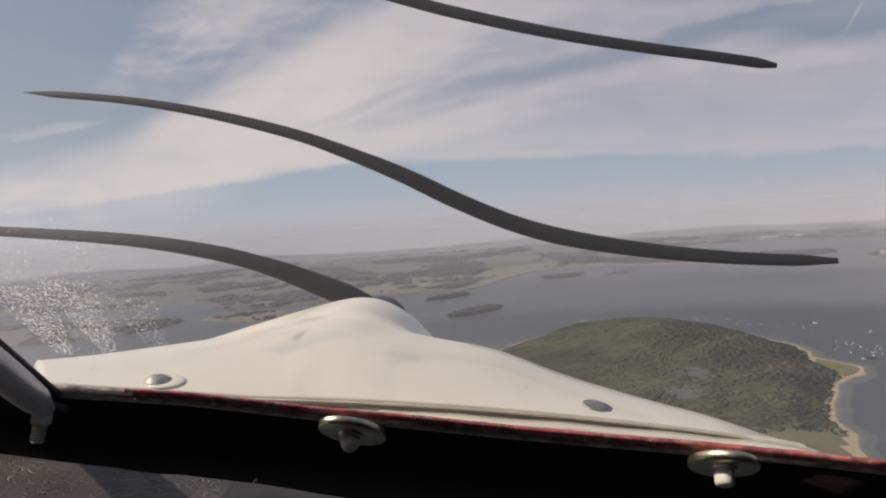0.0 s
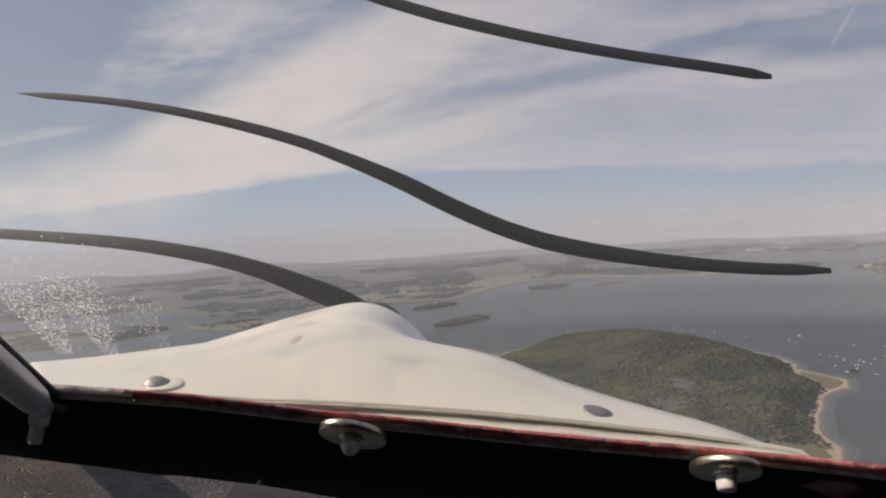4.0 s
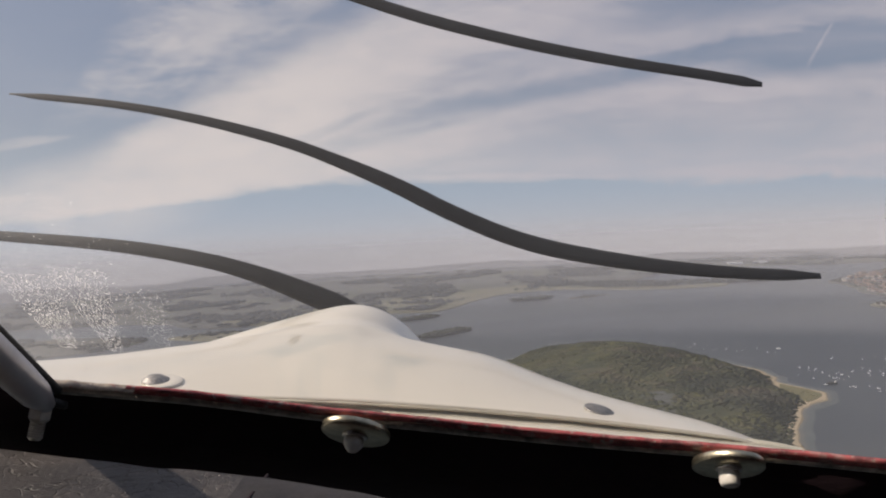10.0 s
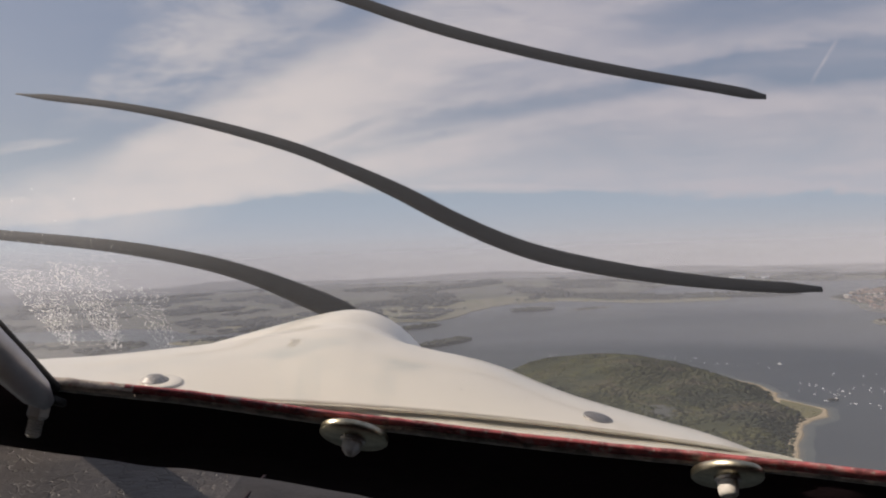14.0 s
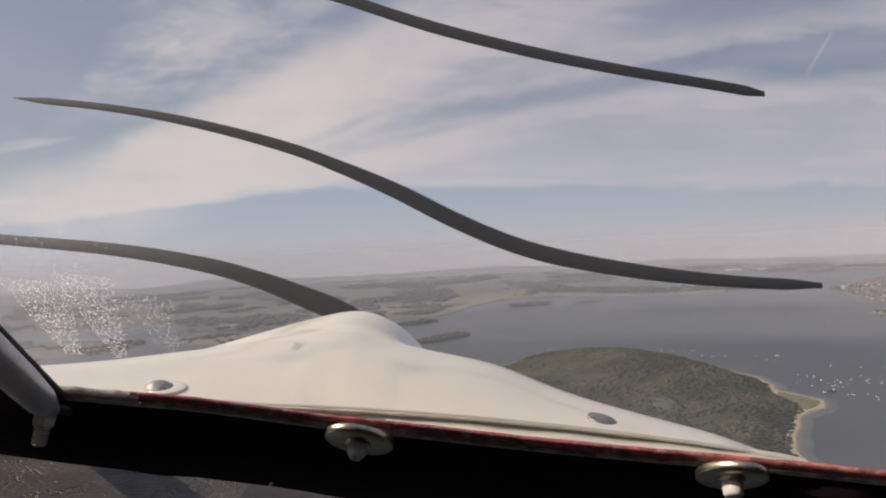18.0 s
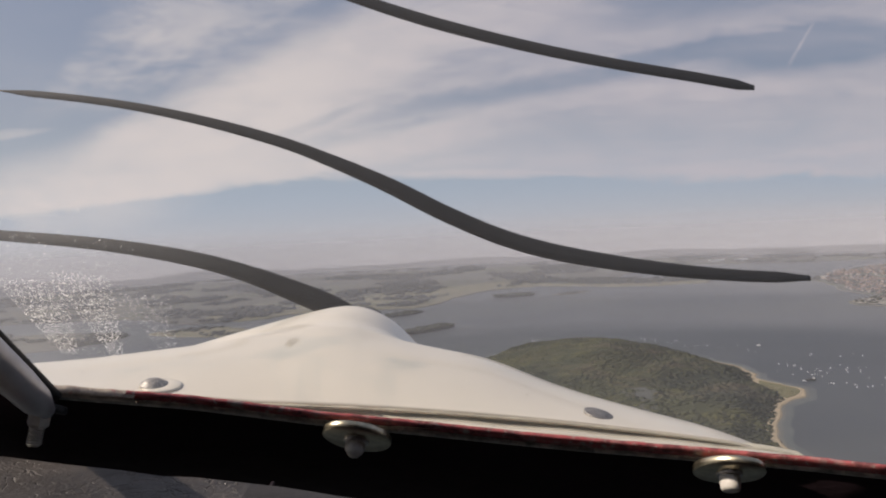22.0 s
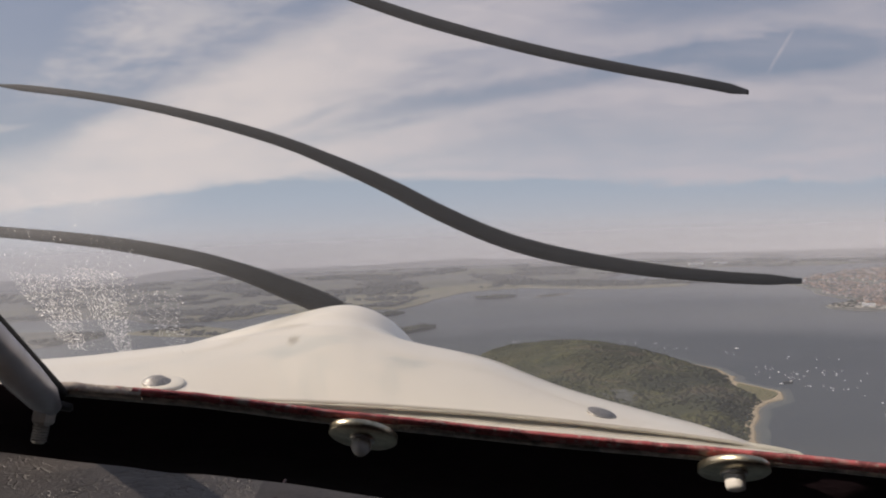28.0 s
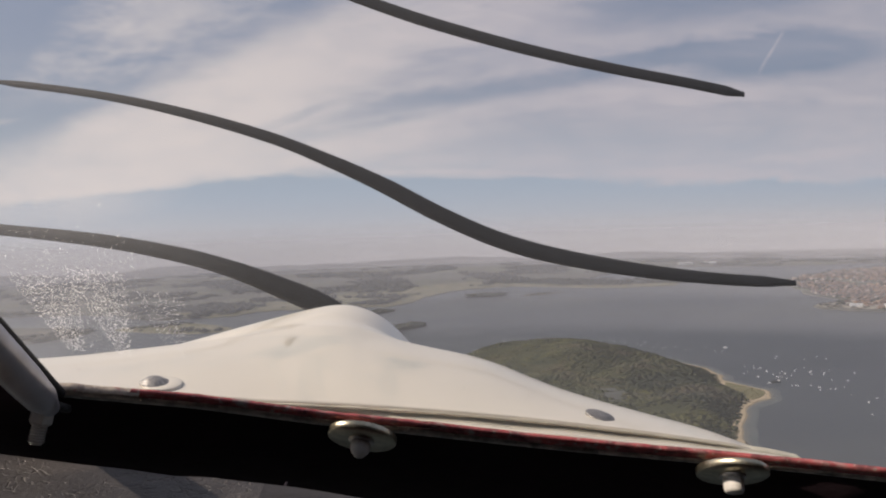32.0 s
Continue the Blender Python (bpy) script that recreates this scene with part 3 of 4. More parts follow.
def band(name, x0, x1, low, high, thick, mat, parent, inward=0.0, wobble=0.0, steps=120, label=""):
    """A strip lying on the windscreen: low and high lie up the screen, as numbers or functions of x."""
    bm = bmesh.new()
    prev = None
    for i in range(steps + 1):
        x = x0 + (x1 - x0) * i / steps
        lo = low(x) if callable(low) else low
        hi = high(x) if callable(high) else high
        if wobble:
            hi += wobble * noise.noise(Vector((x * 140, 1.7, 0)))
        ring = [bm.verts.new(on_screen(x, u, inward + d)) for u, d in ((lo, 0), (hi, 0), (hi, thick), (lo, thick))]
        if prev:
            for k in range(4):
                bm.faces.new((prev[k], ring[k], ring[(k + 1) % 4], prev[(k + 1) % 4]))
        prev = ring
    bmesh.ops.recalc_face_normals(bm, faces=bm.faces)
    return part(name, bm, mat, parent, label)


screen = thing("windscreen", "clear scuffed acrylic windscreen, black frame, chipped red edge", "windscreen")
pane_bm = bmesh.new()
grid = [[pane_bm.verts.new(on_screen(-0.42 + 0.84 * i / 40, -0.01 + 0.30 * k / 24, -0.004)) for i in range(41)] for k in range(25)]
for k in range(24):
    for i in range(40):
        pane_bm.faces.new((grid[k][i], grid[k][i + 1], grid[k + 1][i + 1], grid[k + 1][i]))
pane = part("pane", pane_bm, M_ACRYLIC, screen)
pane.visible_shadow = False


def red_low(x):
    """The red paint reaches further down to starboard."""
    return lerp_table([(-0.40, -0.0038), (-0.02, -0.0040), (0.06, -0.0056), (0.42, -0.0064)], x)[0]


def lip_low(x):
    return lerp_table([(-0.40, -0.0066), (-0.02, -0.0084), (0.06, -0.0082), (0.42, -0.0084)], x)[0]


band("frame", -0.40, 0.42, -0.16, -0.0062, 0.0012, M_BLACK, screen, steps=60)
band("worn_lip", -0.166, 0.42, lip_low, lambda x: red_low(x) + 0.0003, 0.0026, M_EDGE, screen, wobble=0.0005, steps=260)
band("bare_strip", -0.166, -0.128, -0.0040, 0.0004, 0.0034, M_BARE, screen, wobble=0.0009, steps=60, label="bare strip where the red paint has worn off")
band("red_strip", -0.132, 0.42, red_low, 0.0006, 0.0018, M_RED, screen, wobble=0.0006, steps=260, label="chipped dark red paint")


def fastener(x, up):
    c = on_screen(x, up + 0.0042, 0.0050)
    turn = (IN + Vector((-0.07 if x < 0 else -0.03, 0.10, -0.08))).to_track_quat("Z", "Y").to_matrix().to_4x4()
    m = Matrix.Translation(c) @ turn
    washer = part("washer", turned([(0.0055, 0.0), (0.0146, 0.0), (0.0150, 0.0004), (0.0150, 0.0028), (0.0145, 0.0033), (0.0052, 0.0033)], m, 56), M_ZINC, screen, "large zinc-plated washer")
    part("spacer", turned([(0.0056, 0.0026), (0.0056, 0.0041), (0.0050, 0.0046), (0.0030, 0.0047)], m), M_STEEL, washer)
    tip = [(0.0036, 0.0088), (0.0020, 0.0106), (0.0006, 0.0111)] if x < 0 else [(0.0041, 0.0098), (0.0036, 0.0107), (0.0024, 0.0111), (0.0006, 0.0112)]
    part("stud", turned([(0.0042, 0.003), (0.0043, 0.0074)] + tip, m), M_NYLON, washer, "blunt white nylon stud")


fastener(-0.0317, -0.0107)
fastener(0.1291, -0.0090)

# scuffs and dried spray that glint in the sun
rng = random.Random(4)
sv, sf = [], []
WEDGES = [(-0.151, 0.0135, 0.050, 4200), (-0.131, 0.0115, 0.056, 4000), (-0.109, 0.0095, 0.046, 1100), (-0.138, 0.040, 0.095, 1500)]
for cx, half, tall, count in WEDGES:
    for _ in range(count):
        v = rng.random() ** 0.8
        up = 0.022 + tall * v
        x = cx + rng.uniform(-1, 1) * half * (0.25 + 0.75 * v)
        c = on_screen(x, up, -0.0032)
        if noise.noise(Vector((x * 900, up * 650, 0))) < rng.uniform(-0.3, 0.5) - 0.2 * (1 - abs(x - cx) / half):
            continue
        s = rng.uniform(0.00007, 0.00015) * (1.8 if rng.random() < 0.05 else 1.0)
        a = rng.uniform(0, math.pi)
        ex = Vector((math.cos(a), 0, 0)) + UP * math.sin(a)
        ey = Vector((-math.sin(a), 0, 0)) + UP * math.cos(a)
        k = len(sv)
        ring = [c + ex * s * rng.uniform(0.8, 2.0) * math.cos(b) + ey * s * math.sin(b) for b in [math.pi * j / 2 for j in range(4)]]
        sv += ring + [c + IN * s * 0.5]
        sf += [(k + j, k + (j + 1) % 4, k + 4) for j in range(4)]
M_SPOT = bpy.data.materials.new("dried_spray")
M_SPOT.use_nodes = True
sn = Nodes(M_SPOT.node_tree)
lit = sn.add("ShaderNodeBsdfTranslucent", (0, rgb(0.95, 0.93, 0.90)))
gloss = sn.add("ShaderNodeBsdfGlossy", (0, rgb(0.9, 0.9, 0.9)), (1, 0.25))
both = sn.add("ShaderNodeMixShader", (0, 0.12), (1, lit.outputs[0]), (2, gloss.outputs[0]))
sn.add("ShaderNodeOutputMaterial", (0, both.outputs[0]))
spots = raw("dried_spray", sv, sf, M_SPOT, screen)
spots["kind"] = "stuff"

# ---- brace tube with its bolt ----
brace = thing("brace_tube", "satin grey metal brace tube bolted down beside the windscreen", "brace tube")


def tube(points, radii, sides=24, flat=1.0):
    bm = bmesh.new()
    prev = None
    for i, p in enumerate(points):
        p = Vector(p)
        d = (Vector(points[min(i + 1, len(points) - 1)]) - Vector(points[max(i - 1, 0)])).normalized()
        u = d.cross(Vector((0, 0, 1))).normalized()
        v = u.cross(d)
        ring = [bm.verts.new(p + u * radii[i] * math.cos(a) + v * radii[i] * flat * math.sin(a)) for a in [2 * math.pi * j / sides for j in range(sides)]]
        if prev:
            for j in range(sides):
                bm.faces.new((prev[j], prev[(j + 1) % sides], ring[(j + 1) % sides], ring[j]))
        else:
            bm.faces.new(ring[::-1])
        prev = ring
    bm.faces.new(prev)
    return bm


P0, P1 = Vector((-0.1465, 0.292, -0.0722)), Vector((-0.204, -0.06, 0.206))
axis = P1 - P0
part("tube", tube([P0 + axis * t for t in (0, 0.02, 0.05, 0.3, 0.6, 1.0)], [0.0030, 0.0056, 0.0062, 0.0064, 0.0064, 0.0064]), M_TUBE, brace)
off = Vector((0.0008, 0.0052, 0.0048))
part("rubber_seal", tube([P0 + off + axis * t for t in (0.0, 0.3, 0.6, 1.0)], [0.0018, 0.0020, 0.0020, 0.0020]), M_RUBBER, brace)
bolt_m = Matrix.Translation((-0.1530, 0.300, -0.0750)) @ pose(0, 0, 0, 172, 4, 0)
part("pad", turned([(0.0070, -0.003), (0.0078, -0.0010), (0.0070, 0.0)], Matrix.Translation((-0.1500, 0.298, -0.0735)) @ pose(0, 0, 0, 160, 8, 0)), M_RUBBER, brace)
nut = part("nut", turned([(0.0038, -0.0005), (0.0044, 0.0004), (0.0044, 0.0044), (0.0038, 0.0052)], bolt_m, 6), M_STEEL, brace, smooth=False)
thread = [(0.0030, 0.004)]
for i in range(7):
    thread += [(0.0031, 0.0056 + i * 0.0010), (0.0025, 0.0061 + i * 0.0010)]
part("bolt_end", turned(thread + [(0.0020, 0.0128)], bolt_m, 16), M_STEEL, nut, "threaded bolt end", smooth=False)

# ---- coaming over the instruments ----
coaming = thing("coaming", "cracked dark grey leather coaming over the instrument panel", "coaming")
cv = bmesh.new()
nx, ny = 70, 26
table = []
for i in range(nx + 1):
    x = -0.34 + 0.74 * i / nx
    front = 0.298 - 0.112 * (x + 0.165) - 0.10 * max(0.0, x + 0.05)
    col = []
    for k in range(ny + 1):
        y = 0.05 + (front - 0.05) * k / ny
        z = -0.0905 + 0.0008 * noise.fractal(Vector((x * 45, y * 45, 0)), 1.0, 2.0, 4) + 0.0012 * math.exp(-((k - ny + 1) / 1.6) ** 2) - (0.003 if k == ny else 0)
        col.append(cv.verts.new((x, y, z)))
    col.append(cv.verts.new((x, front + 0.001, -0.104)))
    table.append(col)
for p, q in zip(table, table[1:]):
    for k in range(ny + 1):
        f = cv.faces.new((p[k], q[k], q[k + 1], p[k + 1]))
        f.material_index = 1 if p[0].co.x > -0.066 else 0
part("cover", cv, M_LEATHER, coaming).data.materials.append(M_VINYL)
seam = bmesh.new()
box(seam, -0.0588, -0.0578, 0.20, 0.2850, -0.0912, -0.0897)
part("seam", seam, M_BLACK, coaming)

# plain dark shell of the cockpit behind and below; unseen roof and raised sides added to block skylight
tub = tagged(new("cockpit_tub"), "plain dark cockpit shell with an added unseen roof", "cockpit wall", kind="structure")
tub.matrix_basis = AIR
tb = bmesh.new()
box(tb, -0.45, 0.45, -0.62, -0.60, -0.6, 0.149)
part("rear_wall", tb, M_BLACK, tub)
tb = bmesh.new()
box(tb, -0.45, 0.45, -0.60, 0.42, -0.62, -0.60)
part("floor_panel", tb, M_BLACK, tub)
tb = bmesh.new()
box(tb, -0.38, -0.36, -0.60, 0.30, -0.60, 0.03)
part("side_panel", tb, M_BLACK, tub)
tb = bmesh.new()
box(tb, -0.45, 0.47, -0.62, 0.11, 0.150, 0.165)
part("roof_panel", tb, M_BLACK, tub)
tb = bmesh.new()
box(tb, 0.472, 0.49, -0.62, 0.30, -0.60, 0.165)
part("side_panel", tb, M_BLACK, tub)

# ---- propeller, ahead of the nose ----
propeller = thing("propeller", "dark grey propeller with long curved blades ahead of the cowling", "propeller")
PROP_Y = 0.620


def blade(ctrl, widths, name="blade"):
    """A blade swept along a curve in the propeller's disc, with a lens-shaped section."""
    pts = spline([(x, z, 0) for x, z in ctrl], 14)
    bm = bmesh.new()
    prev = None
    for i, p in enumerate(pts):
        d = (pts[min(i + 1, len(pts) - 1)] - pts[max(i - 1, 0)]).normalized()
        side = Vector((-d.y, d.x))
        wid = lerp_table(widths, i / (len(pts) - 1))[0]
        ring = []
        for j in range(12):
            a = 2 * math.pi * j / 12
            e = math.cos(a) * wid
            q = Vector((p.x, p.y)) + side * e
            ring.append(bm.verts.new((q.x, PROP_Y + math.sin(a) * wid * 0.35 + e * 0.45, q.y)))
        if prev:
            for j in range(12):
                bm.faces.new((prev[j], prev[(j + 1) % 12], ring[(j + 1) % 12], ring[j]))
        else:
            bm.faces.new(ring[::-1])
        prev = ring
    bm.faces.new(prev)
    bmesh.ops.recalc_face_normals(bm, faces=bm.faces)
    return part(name, bm, M_BLADE, propeller)


blade([(-0.365, 0.0990), (-0.280, 0.0968), (-0.210, 0.0897), (-0.140, 0.0772), (-0.093, 0.0642), (-0.046, 0.0484), (0.0015, 0.0294), (0.0486, 0.0141), (0.0952, 0.0052), (0.1644, -0.0005), (0.2332, -0.0016), (0.3016, 0.0010)],
      [(0.0, 0.0006), (0.03, 0.0030), (0.3, 0.0048), (0.5, 0.0068), (0.7, 0.0068), (0.96, 0.0046), (1.0, 0.0022)])
blade([(-0.431, -0.0183), (-0.362, -0.0171), (-0.270, -0.0177), (-0.2006, -0.0233), (-0.154, -0.0318), (-0.1164, -0.0424), (-0.0833, -0.0534), (-0.0545, -0.0693)],
      [(0.0, 0.0024), (0.04, 0.0038), (0.5, 0.0062), (0.8, 0.0086), (1.0, 0.0095)])
blade([(-0.1513, 0.2094), (-0.1048, 0.2018), (-0.0579, 0.1905), (-0.0112, 0.1807), (0.0585, 0.1695), (0.1279, 0.1615), (0.1971, 0.1558), (0.2433, 0.1514)],
      [(0.0, 0.0050), (0.4, 0.0056), (0.95, 0.0048), (1.0, 0.0024)])
part("hub", turned([(0.004, 0.0), (0.018, 0.002), (0.022, 0.012), (0.022, 0.05), (0.016, 0.056)], Matrix.Translation((-0.057, 0.575, -0.073)) @ pose(0, 0, 0, -90, 0, 0), 32), M_BLADE, propeller)


# the windscreen bows ahead amidships
def bowed(p):
    return p * (1.106 / (1 + 0.5 * min((p.x / p.y) ** 2, 0.35)))


def grown(p):
    return p * 1.09


for whole, shape in ((cowling, grown), (screen, bowed), (brace, grown), (propeller, grown)):
    for ob in whole.children_recursive:
        for v in ob.data.vertices:
            v.co = shape(v.co)


# ---- the harbour ----
bm = bmesh.new()
ring = [bm.verts.new((4880 * math.sin(a), 4880 * math.cos(a), 0)) for a in [2 * math.pi * i / 180 for i in range(180)]]
mid_v = bm.verts.new((0, 0, 0))
for i in range(180):
    bm.faces.new((mid_v, ring[(i + 1) % 180], ring[i]))
water_me = bpy.data.meshes.new("water")
bm.to_mesh(water_me)
bm.free()
water_me.materials.append(M_SEA)
water = tagged(new("water", water_me), "ruffled grey-blue harbour water", "water", kind="structure")


def coast(points, steps=10, rough=6.0, seed=0.0):
    """A closed shoreline through a few points, roughened."""
    pts = [Vector((x, y, 0)) for x, y in points]
    n = len(pts)
    out = []
    for i in range(n):
        a, b, c, d = (pts[(i + k - 1) % n] for k in range(4))
        for k in range(steps):
            t = k / steps
            p = 0.5 * ((2 * b) + (c - a) * t + (2 * a - 5 * b + 4 * c - d) * t * t + (3 * b - a - 3 * c + d) * t ** 3)
            p += Vector((noise.fractal(p * 0.013 + Vector((seed, 0, 0)), 0.9, 2.0, 5), noise.fractal(p * 0.013 + Vector((0, seed, 9)), 0.9, 2.0, 5), 0)) * rough
            out.append((p.x, p.y))
    return out


def inside(poly, xs, ys):
    """For arrays of points: signed distance to the shoreline, positive on land."""
    px, py = np.array(poly).T
    qx, qy = np.roll(px, -1), np.roll(py, -1)
    best = np.full(xs.shape, 1e9)
    odd = np.zeros(xs.shape, bool)
    for ax, ay, bx, by in zip(px, py, qx, qy):
        ex, ey = bx - ax, by - ay
        t = np.clip(((xs - ax) * ex + (ys - ay) * ey) / (ex * ex + ey * ey + 1e-9), 0, 1)
        best = np.minimum(best, np.hypot(xs - ax - t * ex, ys - ay - t * ey))
        cross = (ay > ys) != (by > ys)
        odd ^= cross & (xs < ex * (ys - ay) / (ey + 1e-12) + ax)
    return np.where(odd, best, -best)


def landmass(name, poly, mat, label, category, top=1.5, shore=4.0):
    """Flat land with a sloping edge."""
    bm = bmesh.new()
    n = len(poly)
    c = Vector((sum(p[0] for p in poly) / n, sum(p[1] for p in poly) / n))
    low = [bm.verts.new((x, y, -0.5)) for x, y in poly]
    high = []
    for i in range(n):
        a, b = Vector(poly[i - 1]), Vector(poly[(i + 1) % n])
        d = (b - a).normalized()
        inward = Vector((-d.y, d.x))
        high.append(bm.verts.new((poly[i][0] + inward.x * shore, poly[i][1] + inward.y * shore, top)))
    for i in range(n):
        bm.faces.new((low[i], low[(i + 1) % n], high[(i + 1) % n], high[i]))
    bm.faces.new(high)
    bmesh.ops.triangulate(bm, faces=[f for f in bm.faces if len(f.verts) > 4])
    bmesh.ops.recalc_face_normals(bm, faces=bm.faces)
    ob = link(name, bm, mat, smooth=False)
    return tagged(ob, label, category, kind="structure")


def area(poly):
    return sum(poly[i - 1][0] * poly[i][1] - poly[i][0] * poly[i - 1][1] for i in range(len(poly))) / 2


def ccw(poly):
    return poly if area(poly) > 0 else poly[::-1]


# crowns: a few lumpy shapes, merged into one mesh per wood
def lump(seed, level=1):
    bm = bmesh.new()
    bmesh.ops.create_icosphere(bm, subdivisions=level, radius=1.0)
    for v in bm.verts:
        v.co *= 1 + 0.30 * noise.noise(v.co * 1.9 + Vector((seed * 7.3, 0, 0)))
        if v.co.z < -0.2:
            v.co.z *= 0.35
    vs = np.array([v.co[:] for v in bm.verts])
    fs = np.array([[v.index for v in f.verts] for f in bm.faces])
    bm.free()
    return vs, fs


LUMPS = [lump(i, 2) for i in range(5)]
SMALL = [lump(i + 20, 1) for i in range(5)]


def wood(name, spots, mat, label, shapes=LUMPS, category="woodland", parent=None):
    """Crowns at (x, y, z, radius, height) as one object of stuff."""
    vs, fs, k = [], [], 0
    r = random.Random(len(spots))
    for x, y, z, rad, high in spots:
        sv_, sf_ = shapes[r.randrange(len(shapes))]
        a = r.uniform(0, 6.28)
        ca, sa = math.cos(a), math.sin(a)
        p = np.empty_like(sv_)
        p[:, 0] = x + rad * (sv_[:, 0] * ca - sv_[:, 1] * sa)
        p[:, 1] = y + rad * (sv_[:, 0] * sa + sv_[:, 1] * ca)
        p[:, 2] = z + high * (0.45 + 0.55 * sv_[:, 2])
        vs.append(p)
        fs.append(sf_ + k)
        k += len(sv_)
    vs, fs = np.vstack(vs), np.vstack(fs)
    me = bpy.data.meshes.new(name)
    me.from_pydata(vs.tolist(), [], fs.tolist())
    me.materials.append(mat)
    me.polygons.foreach_set("use_smooth", [True] * len(me.polygons))
    return tagged(new(name, me), label, category, kind="stuff")


# the wooded island with its sand spit
ISLAND = ccw(coast([(400, 840), (416, 925), (440, 985), (472, 1050), (502, 1098), (546, 1136), (566, 1178), (550, 1222), (530, 1262), (540, 1300),
                    (536, 1360), (505, 1450), (466, 1540), (415, 1610), (320, 1660), (236, 1655), (150, 1620), (77, 1560), (10, 1470), (-50, 1340), (-70, 1150),
                    (-10, 950), (120, 800), (260, 720), (360, 755)], 8, 7.0))
landmass("island_beach", ISLAND, M_SAND, "pale sandy shore and curved spit of the island", "beach", 1.2, 4.0)


def offset(poly, far):
    out = []
    for i in range(len(poly)):
        a, b = Vector(poly[i - 3]), Vector(poly[(i + 3) % len(poly)])
        d = (b - a).normalized()
        k = far * (0.7 + 0.9 * abs(noise.noise(Vector((poly[i][0] * 0.012, poly[i][1] * 0.012, 4)))))
        out.append((poly[i][0] + d.y * k, poly[i][1] - d.x * k))
    return out


def flat(name, poly, z, mat, label, category):
    bm = bmesh.new()
    bm.faces.new([bm.verts.new((x, y, z)) for x, y in poly])
    bmesh.ops.triangulate(bm, faces=bm.faces[:])
    return tagged(link(name, bm, mat, smooth=False), label, category, kind="structure")


flat("outer_shoal", offset(ISLAND, 16), 0.10, M_SHOAL_DEEP, "olive shallow water over the sand round the island", "shoal")
flat("inner_shoal", offset(ISLAND, 4), 0.20, M_SHOAL, "sandy shallow water along the beach", "shoal")


def hill(x, y):
    return 3 + 30 * math.exp(-(((x - 290) / 190) ** 2 + ((y - 1480) / 260) ** 2)) + 9 * math.exp(-(((x - 330) / 160) ** 2 + ((y - 1100) / 220) ** 2)) + 5 * noise.fractal(Vector((x * 0.008, y * 0.008, 2)), 1.0, 2.0, 4)


STEP = 14.0
gx, gy = np.meshgrid(np.arange(-90, 600, STEP), np.arange(700, 1700, STEP), indexing="ij")
sd = inside(ISLAND, gx, gy)
spit = (gx > 506) & (gy < 1270)
sd = np.where(spit, np.minimum(sd, 9), sd)
index = -np.ones(gx.shape, int)
iv, iface = [], []
for i in range(gx.shape[0]):
    for k in range(gx.shape[1]):
        if sd[i, k] > 8:
            index[i, k] = len(iv)
            rise = min(1.0, (sd[i, k] - 8) / 45)
            iv.append((gx[i, k], gy[i, k], 0.9 + rise * hill(gx[i, k], gy[i, k])))
for i in range(gx.shape[0] - 1):
    for k in range(gx.shape[1] - 1):
        q = (index[i, k], index[i + 1, k], index[i + 1, k + 1], index[i, k + 1])
        if min(q) >= 0:
            iface.append(q)
island_ground = tagged(raw("island_ground", iv, iface, M_WOOD_FAR), "brown-green woodland floor and olive meadow of the island", "ground", kind="structure")
island_ground.data.materials.append(M_MEADOW)
island_ground.data.materials.append(M_HEATH)
for poly in island_ground.data.polygons:
    c = poly.center
    if min(math.hypot((c.x - cx) / rx, (c.y - cy) / ry) for cx, cy, rx, ry in ((302, 1130, 32, 40), (262, 1052, 34, 32))) < 1:
        poly.material_index = 2
    if c.y + 14 * noise.noise(Vector((c.x * 0.03, 0, 0))) < 900:
        poly.material_index = 1


def clearing(x, y):
    """Under one inside the wet heath clearings of the wood."""
    k = 0.5 * noise.noise(Vector((x * 0.03, y * 0.03, 1)))
    return k + min(math.hypot((x - cx) / rx, (y - cy) / ry) for cx, cy, rx, ry in ((302, 1130, 26, 34), (262, 1052, 28, 26)))


rng = random.Random(11)
xs, ys = [], []
for x in np.arange(-90, 600, 5.2):
    for y in np.arange(880, 1700, 5.2):
        xs.append(x + rng.uniform(-5.5, 5.5)), ys.append(y + rng.uniform(-5.5, 5.5))
xs, ys = np.array(xs), np.array(ys)
sd = inside(ISLAND, xs, ys)
spots = []
for x, y, d in zip(xs, ys, sd):
    if d < 7 or (x > 506 and y < 1256):
        continue
    open_ground = noise.fractal(Vector((x * 0.011, y * 0.011, 5)), 1.0, 2.0, 4)
    if open_ground > 0.42 and rng.random() < 0.85:
        continue
    if clearing(x, y) < rng.uniform(0.35, 1.2):
        continue
    z = 0.9 + min(1.0, (d - 8) / 45) * hill(x, y)
    rad = rng.uniform(1.7, 3.9) * (0.8 if d < 20 else 1.0) * (1.5 if rng.random() < 0.12 else 1.0)
    h = rad * rng.uniform(0.20, 0.40)
    spots.append((x, y, z - 0.62 * h, rad * 1.5, h))
wood("island_wood", spots, M_WOOD_FAR, "dense olive-green pine and oak wood on the island", SMALL)
spots = []
for _ in range(130):
    x, y = rng.uniform(500, 560), rng.uniform(1105, 1262)
    if inside(ISLAND, np.array([x]), np.array([y]))[0] > 13:
        spots.append((x, y, 0.9, rng.uniform(1.2, 2.6), rng.uniform(0.8, 2.0)))
if spots:
    wood("spit_scrub", spots, M_MEADOW, "low scrub on the sand spit", SMALL, "scrub")

